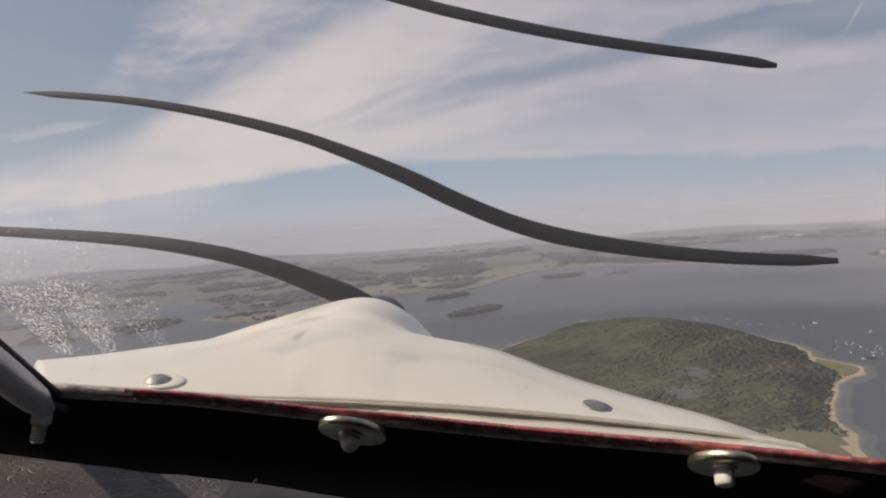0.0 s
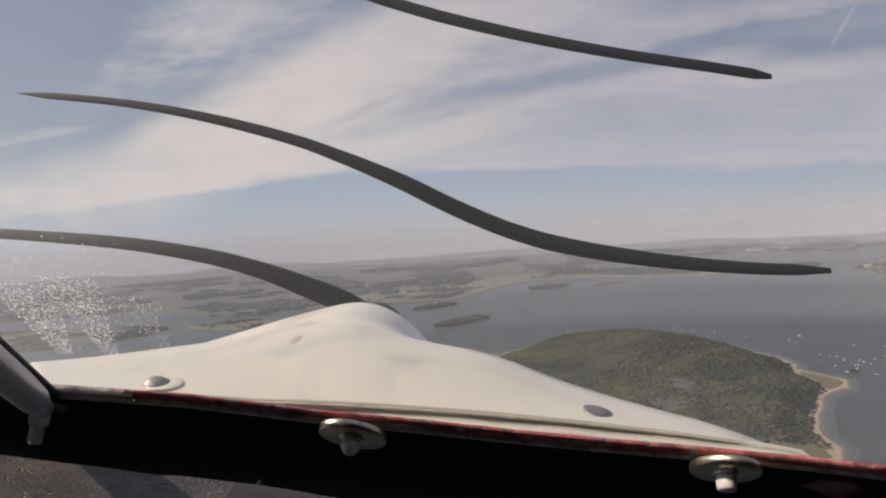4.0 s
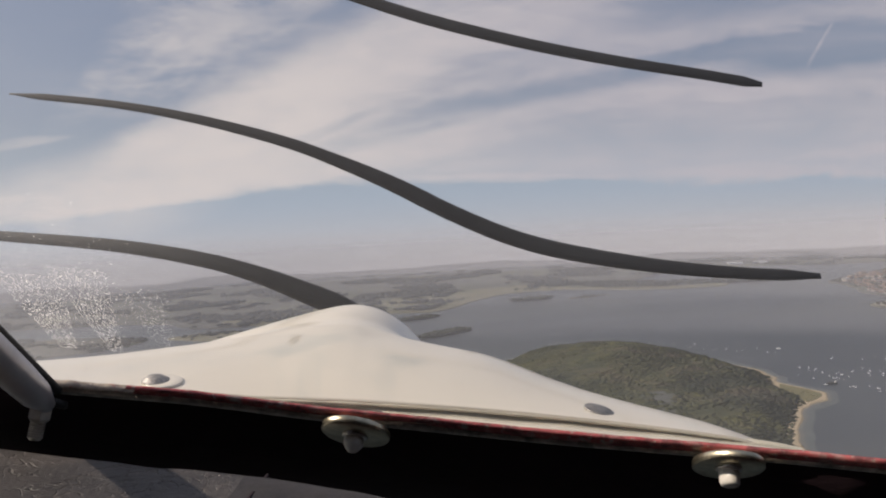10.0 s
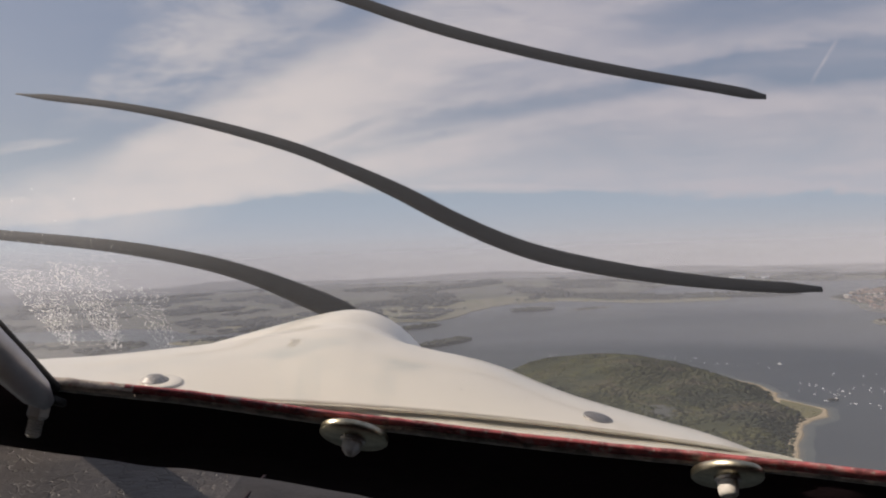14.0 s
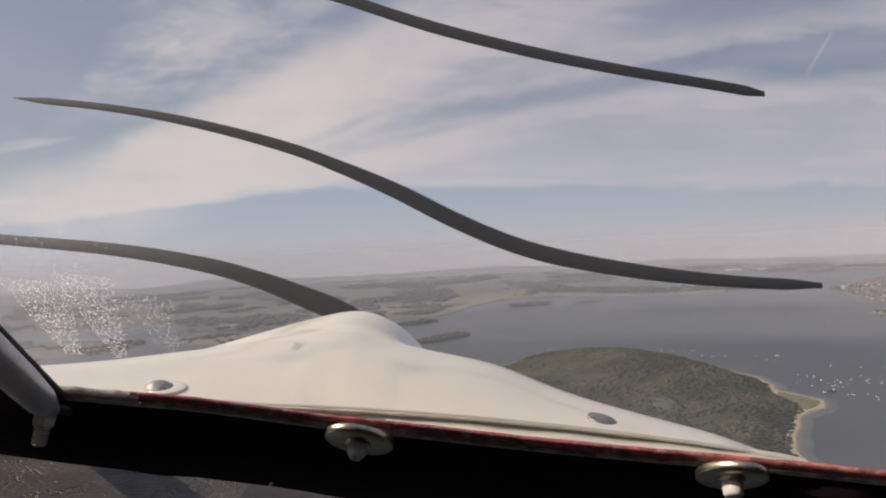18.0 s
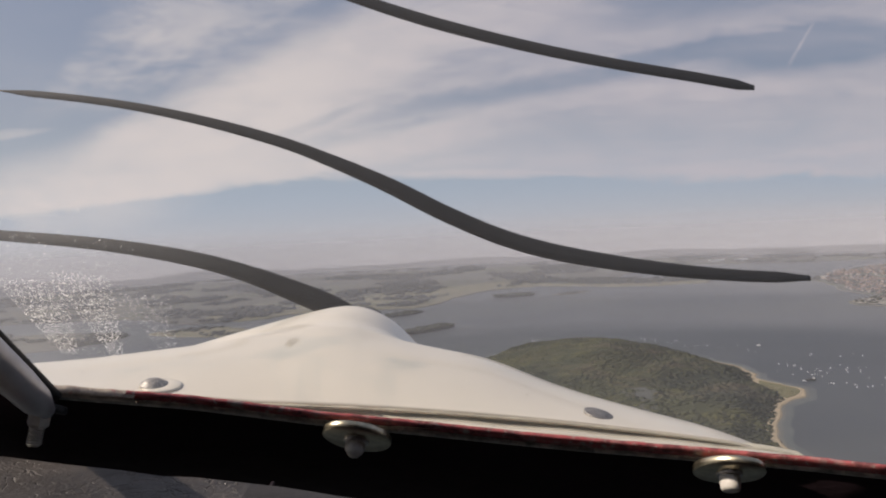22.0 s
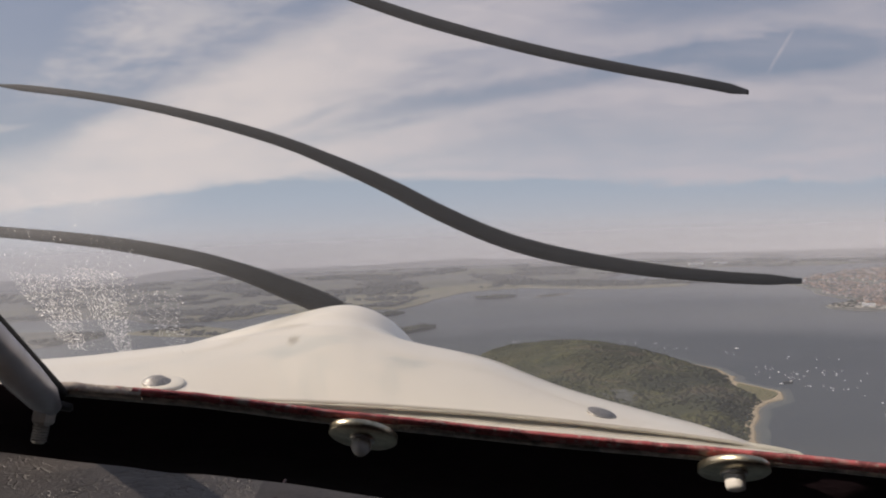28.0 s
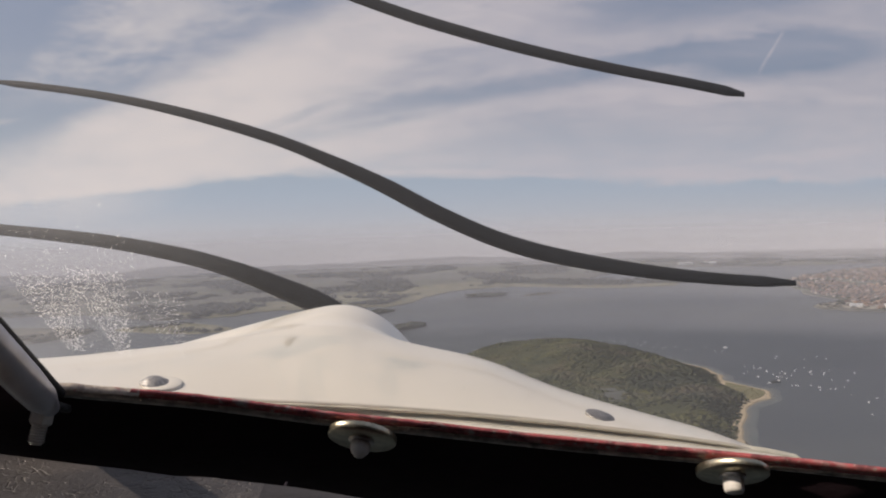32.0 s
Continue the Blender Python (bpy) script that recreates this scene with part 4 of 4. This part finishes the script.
landmass("spit_meadow", ccw(coast([(512, 1122), (542, 1146), (556, 1178), (543, 1214), (522, 1248), (508, 1200), (507, 1150)], 6, 3.0, 5.0)), M_MEADOW, "rough olive grass inside the sand spit", "meadow", 1.7, 3.0)

# mainland all round the far shore, one sheet each side of the channels
FAR = ccw(coast([(-4300, 2300), (-3200, 2350), (-2300, 2500), (-1500, 2620), (-1000, 2560), (-800, 2380), (-560, 2440), (-430, 2640), (-180, 2560), (-60, 2560), (160, 2960),
                 (420, 3080), (700, 3160), (900, 3400), (1150, 3640), (1500, 3560), (1750, 3450), (2300, 3420), (3600, 3000), (3700, 3150), (2300, 4260), (0, 4860), (-2300, 4270), (-3900, 2900)], 12, 20.0, 3.0))
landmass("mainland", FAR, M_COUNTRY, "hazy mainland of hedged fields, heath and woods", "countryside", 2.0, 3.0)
MARSH = ccw(coast([(-640, 2380), (-430, 2500), (-180, 2500), (-40, 2520), (170, 2900), (430, 2990), (700, 2830), (960, 2800), (1000, 2900), (700, 3100), (300, 3250), (-100, 3100), (-420, 2800), (-760, 2560)], 12, 22.0, 8.0))
landmass("salt_marsh", MARSH, M_MARSH, "beige salt marsh and mudflats along the far shore", "marsh", 2.3, 4.0)
CAPE = ccw(coast([(420, 3120), (700, 2920), (1030, 2890), (1270, 2900), (1325, 2950), (1230, 3020), (860, 3090), (560, 3230), (330, 3290)], 12, 14.0, 5.0))
landmass("wooded_cape", CAPE, M_WOOD_PALE, "low wooded cape across the water", "headland", 3.2, 6.0)
ISLET = ccw(coast([(200, 2695), (260, 2665), (330, 2690), (345, 2730), (270, 2745)], 8, 6.0, 6.0))
landmass("wooded_islet", ISLET, M_WOOD_PALE, "small dark wooded islet", "islet", 2.0, 5.0)
BANK = ccw(coast([(395, 2664), (470, 2668), (535, 2715), (560, 2735), (480, 2722)], 8, 6.0, 7.0))
landmass("scrub_islet", BANK, M_MARSH, "flat scrubby islet beside the channel", "islet", 1.5, 4.0)
NEAR_ISLET = ccw(coast([(-105, 1952), (-50, 1945), (15, 1995), (46, 2050), (10, 2075), (-60, 2035)], 8, 6.0, 12.0))
MID_ISLET = ccw(coast([(-185, 2300), (-120, 2305), (-60, 2355), (-45, 2405), (-110, 2395), (-170, 2345)], 8, 6.0, 16.0))
landmass("scrubby_islet", MID_ISLET, M_WOOD_PALE, "flat dark islet covered with scrub", "islet", 2.0, 4.0)
landmass("bracken_islet", NEAR_ISLET, M_WOOD_PALE, "dark wooded islet with a narrow beach", "islet", 2.0, 4.0)
WEST = ccw(coast([(-830, 2200), (-720, 2120), (-560, 2060), (-480, 2110), (-560, 2210), (-700, 2290)], 8, 10.0, 2.0))
landmass("west_point", WEST, M_MARSH, "low wooded point in the western channel", "headland", 2.0, 5.0)
SOUTHWEST = ccw(coast([(-4200, 1500), (-2400, 1700), (-1500, 1850), (-1050, 1960), (-880, 2120), (-1000, 2280), (-1500, 2330), (-2400, 2250), (-4200, 2000)], 12, 30.0, 4.0))
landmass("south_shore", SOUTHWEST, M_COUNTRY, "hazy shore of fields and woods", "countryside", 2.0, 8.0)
TOWN = ccw(coast([(1352, 2760), (1330, 2600), (1262, 2341), (1290, 2225), (1200, 2150), (1136, 2110), (1150, 2020), (1300, 1940), (1700, 1860), (2700, 2000), (3300, 2500), (3200, 3000), (2300, 3250), (1900, 3180), (1560, 2960)], 10, 14.0, 1.0))
landmass("town_shore", TOWN, M_COUNTRY, "built-up shore of a harbour town", "town ground", 3.0, 5.0)


QUAY = ccw(coast([(1150, 2112), (1166, 2040), (1300, 1965), (1420, 1950), (1400, 2050), (1290, 2130), (1215, 2150)], 8, 6.0, 14.0))
landmass("quay", QUAY, M_QUAY, "pale gravel quay at the edge of the town", "quay", 4.2, 3.0)


def scatter(poly, count, box_, seed, margin, rad, low_side=None, clump=0.0, z=2.0):
    r = random.Random(seed)
    xs = np.array([r.uniform(box_[0], box_[1]) for _ in range(count)])
    ys = np.array([r.uniform(box_[2], box_[3]) for _ in range(count)])
    d = inside(poly, xs, ys)
    out = []
    for x, y, s in zip(xs, ys, d):
        if s < margin or noise.fractal(Vector((x * 0.004, y * 0.004, seed)), 1.0, 2.0, 4) < clump:
            continue
        a = r.uniform(*rad)
        out.append((x, y, z, a, a * r.uniform(0.45, 0.8)))
    return out


wood("cape_wood", scatter(CAPE, 3000, (320, 1340, 2850, 3300), 1, 5, (7, 12), clump=-0.3, z=3.0), M_WOOD_PALE, "dark pine wood along the cape", SMALL)
wood("islet_wood", scatter(ISLET, 260, (190, 350, 2660, 2750), 2, 4, (9, 14), clump=-2.0), M_WOOD_DARK, "dark trees covering the islet", SMALL)
wood("bracken_wood", scatter(NEAR_ISLET, 300, (-110, 50, 1940, 2080), 9, 4, (7, 12), clump=-2.0), M_WOOD_DARK, "dark oaks covering the near islet", SMALL)
wood("islet_scrub", scatter(MID_ISLET, 220, (-190, -40, 2295, 2410), 12, 4, (6, 9), clump=-2.0), M_WOOD_DARK, "low dark scrub on the flat islet", SMALL)
wood("bank_scrub", scatter(BANK, 160, (390, 560, 2660, 2740), 3, 2, (3, 6)), M_WOOD_PALE, "low scrub on the flat islet", SMALL)
wood("point_wood", scatter(WEST, 420, (-840, -480, 2050, 2300), 4, 6, (6, 10), clump=-0.1), M_WOOD_PALE, "dark trees on the low point", SMALL)
wood("mainland_wood", scatter(FAR, 30000, (-2600, 2400, 2400, 4300), 5, 12, (10, 17), clump=0.14), M_WOOD_PALE, "scattered hazy woods of the mainland", SMALL)
wood("shore_wood", scatter(SOUTHWEST, 6500, (-2600, -880, 1700, 2330), 6, 8, (7, 12), clump=0.06), M_WOOD_PALE, "woods along the near shore", SMALL)
wood("town_trees", scatter(TOWN, 7000, (1150, 2900, 1900, 3200), 7, 10, (4, 7.5), clump=-0.08, z=3.5), M_WOOD_DARK, "garden trees between the houses", SMALL)
wood("marsh_scrub", scatter(MARSH, 900, (-700, 950, 2400, 3200), 8, 30, (5, 10), clump=0.22), M_WOOD_PALE, "clumps of scrub on the marsh", SMALL)

# hills along the horizon
rv, rf = [], []
for k, (dist, tall, seed) in enumerate(((4300, 12, 1.0), (4560, 20, 5.0), (4800, 30, 9.0))):
    base = len(rv)
    for i in range(261):
        a = radians(-62 + 124 * i / 260)
        lift = 1.0 + 0.9 * math.exp(-((math.degrees(a) + 24) / 13) ** 2)
        h = tall * lift * (0.55 + 0.75 * noise.fractal(Vector((a * 4.5, seed, 0)), 0.9, 2.0, 5)) + 3 * noise.noise(Vector((a * 180, seed, 3)))
        for j, (dr, f) in enumerate(((-160, 0.0), (-60, 0.62), (0, 1.0), (40, 0.7))):
            rv.append(((dist + dr) * math.sin(a), (dist + dr) * math.cos(a), max(1.0, h * f)))
    for i in range(260):
        for j in range(3):
            p = base + i * 4 + j
            rf.append((p, p + 4, p + 5, p + 1))
tagged(raw("hills", rv, rf, M_HILL), "low hills along the horizon, haze put into their pale grey", "hills", kind="structure")


# curved see-through sheets added in place of thin sea haze over the harbour, deepening with distance
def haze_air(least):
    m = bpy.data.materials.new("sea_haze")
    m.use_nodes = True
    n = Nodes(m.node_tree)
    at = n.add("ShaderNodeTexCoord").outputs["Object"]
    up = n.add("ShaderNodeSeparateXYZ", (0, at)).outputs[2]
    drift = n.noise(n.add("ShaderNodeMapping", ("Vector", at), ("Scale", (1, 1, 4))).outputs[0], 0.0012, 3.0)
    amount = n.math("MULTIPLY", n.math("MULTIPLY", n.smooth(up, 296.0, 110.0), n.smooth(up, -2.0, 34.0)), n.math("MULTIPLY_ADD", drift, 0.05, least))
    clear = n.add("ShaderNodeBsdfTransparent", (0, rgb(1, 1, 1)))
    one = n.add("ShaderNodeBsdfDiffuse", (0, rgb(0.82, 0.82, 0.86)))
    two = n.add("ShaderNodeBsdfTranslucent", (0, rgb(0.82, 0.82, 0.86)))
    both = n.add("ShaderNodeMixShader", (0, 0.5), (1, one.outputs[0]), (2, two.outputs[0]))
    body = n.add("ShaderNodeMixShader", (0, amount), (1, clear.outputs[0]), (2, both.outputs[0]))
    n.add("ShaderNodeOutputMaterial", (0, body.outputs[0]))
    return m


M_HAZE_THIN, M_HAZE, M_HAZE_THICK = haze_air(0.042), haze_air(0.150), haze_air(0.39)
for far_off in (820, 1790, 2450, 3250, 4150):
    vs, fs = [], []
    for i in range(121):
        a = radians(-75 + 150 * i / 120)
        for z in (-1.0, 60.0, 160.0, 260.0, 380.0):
            out_ = far_off + 1.2 * z        # it leans away with height, so that its upper side catches the sun
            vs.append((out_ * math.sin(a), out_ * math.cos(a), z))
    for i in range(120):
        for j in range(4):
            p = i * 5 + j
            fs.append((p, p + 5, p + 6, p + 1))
    air_sheet = tagged(raw("sea_haze", vs, fs, M_HAZE_THICK if far_off > 4000 else M_HAZE if far_off > 1000 else M_HAZE_THIN), "pale see-through sheet standing in for sea haze over the harbour", "haze", kind="structure")

# ---- the town ----
def house(m, long, deep, tall, roof_mat, label, ridge=0.45):
    ob = thing("house", label, "house", "houses of the harbour town", m=m)
    bm = bmesh.new()
    box(bm, -long / 2, long / 2, -deep / 2, deep / 2, -1, tall)
    part("wall", bm, M_WALL, ob, smooth=False)
    bm = bmesh.new()
    e = 0.5
    p = [(-long / 2 - e, -deep / 2 - e, tall), (long / 2 + e, -deep / 2 - e, tall), (long / 2 + e, deep / 2 + e, tall), (-long / 2 - e, deep / 2 + e, tall),
         (-long / 2 - e, 0, tall + deep * ridge), (long / 2 + e, 0, tall + deep * ridge)]
    v = [bm.verts.new(q) for q in p]
    for f in ((0, 1, 5, 4), (2, 3, 4, 5), (1, 2, 5), (3, 0, 4), (3, 2, 1, 0)):
        bm.faces.new([v[i] for i in f])
    roof = part("roof", bm, roof_mat, ob, smooth=False)
    bm = bmesh.new()
    box(bm, long * 0.3, long * 0.3 + 0.9, -0.5, 0.5, tall + deep * ridge * 0.6, tall + deep * ridge + 1.2)
    part("chimney", bm, M_ROOF, roof, smooth=False)
    return ob


rng = random.Random(21)
hx = np.array([rng.uniform(1140, 2700) for _ in range(900)])
hy = np.array([rng.uniform(1960, 3150) for _ in range(900)])
hd = inside(TOWN, hx, hy)
KINDS = []
placed = 0
for x, y, d in zip(hx, hy, hd):
    if d < 12 or (x < 1420 and y < 2150) or placed >= 290 or rng.random() > math.exp(-d / 330):
        continue
    m = pose(x, y, 3.0, 0, 0, rng.choice((20, 110)) + rng.uniform(-15, 15))
    if len(KINDS) < 4:
        KINDS.append(house(m, (10, 14, 9, 20)[len(KINDS)], (7, 8, 7, 10)[len(KINDS)], (5, 5.5, 4.5, 8)[len(KINDS)], (M_ROOF, M_ROOF, M_SLATE, M_SLATE)[len(KINDS)],
                           ("pale rendered house with a clay-tiled roof", "long terraced house with a clay-tiled roof", "small pale house with a grey slate roof", "tall pale waterside block with a low grey roof")[len(KINDS)],
                           (0.45, 0.42, 0.45, 0.2)[len(KINDS)]))
    else:
        copy_thing(KINDS[rng.choice((0, 0, 0, 1, 1, 2, 2, 3))], m)
    placed += 1


# the closer-packed streets inland, too small to pick apart
tv, tf = [], []
rng = random.Random(41)
sx = np.array([rng.uniform(1250, 2750) for _ in range(6500)])
sy = np.array([rng.uniform(1960, 3150) for _ in range(6500)])
for x, y, d in zip(sx, sy, inside(TOWN, sx, sy)):
    if d < 30 or noise.noise(Vector((x * 0.006, y * 0.006, 8))) < -0.25:
        continue
    a = rng.choice((0.35, 1.92)) + rng.uniform(-0.15, 0.15)
    l, w_, h = rng.uniform(2.4, 5.5), rng.uniform(2.2, 3.4), rng.uniform(3.5, 5.5)
    ca, sa = math.cos(a), math.sin(a)
    k = len(tv)
    for lx, ly, z in ((-l, -w_, 0), (l, -w_, 0), (l, w_, 0), (-l, w_, 0), (-l, -w_, h), (l, -w_, h), (l, w_, h), (-l, w_, h), (-l, 0, h + w_ * 0.8), (l, 0, h + w_ * 0.8)):
        tv.append((x + lx * ca - ly * sa, y + lx * sa + ly * ca, 2.5 + z))
    tf += [tuple(k + i for i in f) for f in ((0, 1, 5, 4), (2, 3, 7, 6), (4, 5, 9, 8), (6, 7, 8, 9), (1, 2, 6, 9, 5), (3, 0, 4, 8, 7))]
M_STREETS = material("brick_streets", (0.200, 0.138, 0.115), 0.9, second=(0.26, 0.20, 0.175), scale=0.05, amount=0.9, random_tint=0.28, spec=0.1)
tagged(raw("terraces", tv, tf, M_STREETS, smooth=False), "closely packed brick and tile streets of the town", "houses", kind="stuff")


def shed(m, long, label):
    ob = thing("warehouse", label, "warehouse", "sheds on the far shore", m=m)
    bm = bmesh.new()
    box(bm, -long / 2, long / 2, -long * 0.17, long * 0.17, -1, 7)
    part("wall", bm, M_HULL, ob, smooth=False)
    bm = bmesh.new()
    box(bm, -long / 2 - 1, long / 2 + 1, -long * 0.17 - 1, long * 0.17 + 1, 7, 8.5)
    part("roof", bm, M_HULL, ob, smooth=False)


shed(pose(1385, 3760, 2, 0, 0, -12), 70, "long white shed on the far shore")
shed(pose(1500, 3740, 2, 0, 0, -12), 60, "long white shed on the far shore")
shed(pose(1395, 2735, 3, 0, 0, 15), 26, "square white waterside building")
shed(pose(1225, 2040, 4, 0, 0, -30), 30, "white shed on the gravel quay")
shed(pose(1300, 2010, 4, 0, 0, -20), 22, "white shed on the gravel quay")


# ---- boats at their moorings ----
def hull(long, beam, high, sheer=0.25):
    bm = bmesh.new()
    prev = None
    n = 14
    for i in range(n + 1):
        t = i / n
        half = beam / 2 * (math.sin(min(1.0, t * 1.9 + 0.62) * math.pi / 2) if t < 0.2 else max(0.02, 1 - max(0.0, (t - 0.4) / 0.6) ** 2.2))
        top = high * (1 + sheer * (2 * t - 0.8) ** 2)
        y = (t - 0.5) * long
        ring = [bm.verts.new(p) for p in ((-half, y, top), (-half * 0.85, y, top * 0.45), (-half * 0.45, y, -0.2), (half * 0.45, y, -0.2), (half * 0.85, y, top * 0.45), (half, y, top))]
        if prev:
            for k in range(6):
                bm.faces.new((prev[k], prev[(k + 1) % 6], ring[(k + 1) % 6], ring[k]))
        else:
            bm.faces.new(ring[::-1])
        prev = ring
    bm.faces.new(prev)
    bmesh.ops.recalc_face_normals(bm, faces=bm.faces)
    return bm


def yacht(m, long):
    ob = thing("sailing_yacht", "white moored sailing yacht with a bare mast", "sailing yacht", "boats at their moorings", m=m)
    part("hull", hull(long, long * 0.32, long * 0.12), M_HULL, ob)
    bm = bmesh.new()
    box(bm, -long * 0.09, long * 0.09, -long * 0.12, long * 0.2, long * 0.1, long * 0.19, long * 0.02)
    part("cabin", bm, M_DECK, ob)
    mast = part("mast", turned([(0.07, 0.5), (0.06, long * 1.05), (0.03, long * 1.1)], Matrix.Translation((0, long * 0.08, 0)), 8), M_MAST, ob)
    bm = bmesh.new()
    box(bm, -0.16, 0.16, -long * 0.30, long * 0.07, long * 0.24, long * 0.24 + 0.35, 0.08)
    part("boom", bm, M_HULL, mast)
    return ob


def launch(m, long):
    ob = thing("motor_boat", "white moored motor boat with a small cabin", "motor boat", "boats at their moorings", m=m)
    part("hull", hull(long, long * 0.36, long * 0.15), M_HULL, ob)
    bm = bmesh.new()
    box(bm, -long * 0.12, long * 0.12, -long * 0.05, long * 0.22, long * 0.13, long * 0.28, long * 0.03)
    part("cabin", bm, M_HULL, ob)
    bm = bmesh.new()
    box(bm, -long * 0.11, long * 0.11, long * 0.205, long * 0.225, long * 0.19, long * 0.26)
    part("window", bm, M_BARGE, ob)
    return ob


rng = random.Random(31)
base_y, base_m = yacht(pose(652, 1552, 0, 0, 0, 35), 9.0), launch(pose(590, 1230, 0, 0, 0, 60), 6.0)
ALONG = [((604, 1350), (690, 1060), 36, 52), ((640, 1330), (800, 1220), 16, 45), ((480, 1620), (640, 1500), 14, 35), ((620, 1500), (760, 1400), 6, 50),
         ((380, 1730), (520, 1640), 16, 26), ((160, 1770), (330, 1720), 7, 25), ((900, 2500), (1150, 2300), 9, 90)]
for (x0, y0), (x1, y1), count, spread in ALONG:
    for _ in range(count):
        t = rng.random()
        x, y = x0 + (x1 - x0) * t + rng.gauss(0, spread * 0.5), y0 + (y1 - y0) * t + rng.gauss(0, spread * 0.5)
        if inside(ISLAND, np.array([x]), np.array([y]))[0] > -14:
            continue
        s = rng.uniform(0.46, 0.72)
        ob = copy_thing(base_y if rng.random() < 0.6 else base_m, pose(x, y, 0, 0, 0, -15 + rng.uniform(-25, 25)))
        ob.scale = (s, s, s)

barge = thing("barge", "dark work barge at anchor", "barge", m=pose(604, 1236, 0, 0, 0, 70))
part("hull", hull(15, 6, 1.8, 0.1), M_BARGE, barge)
bm = bmesh.new()
box(bm, -1.8, 1.8, -6, -2.5, 1.6, 4.2, 0.15)
part("wheelhouse", bm, M_DECK, barge)
bm = bmesh.new()
box(bm, -1.6, 1.6, -1.5, 4.5, 1.6, 2.5, 0.15)
part("hatch_cover", bm, M_BARGE, barge)
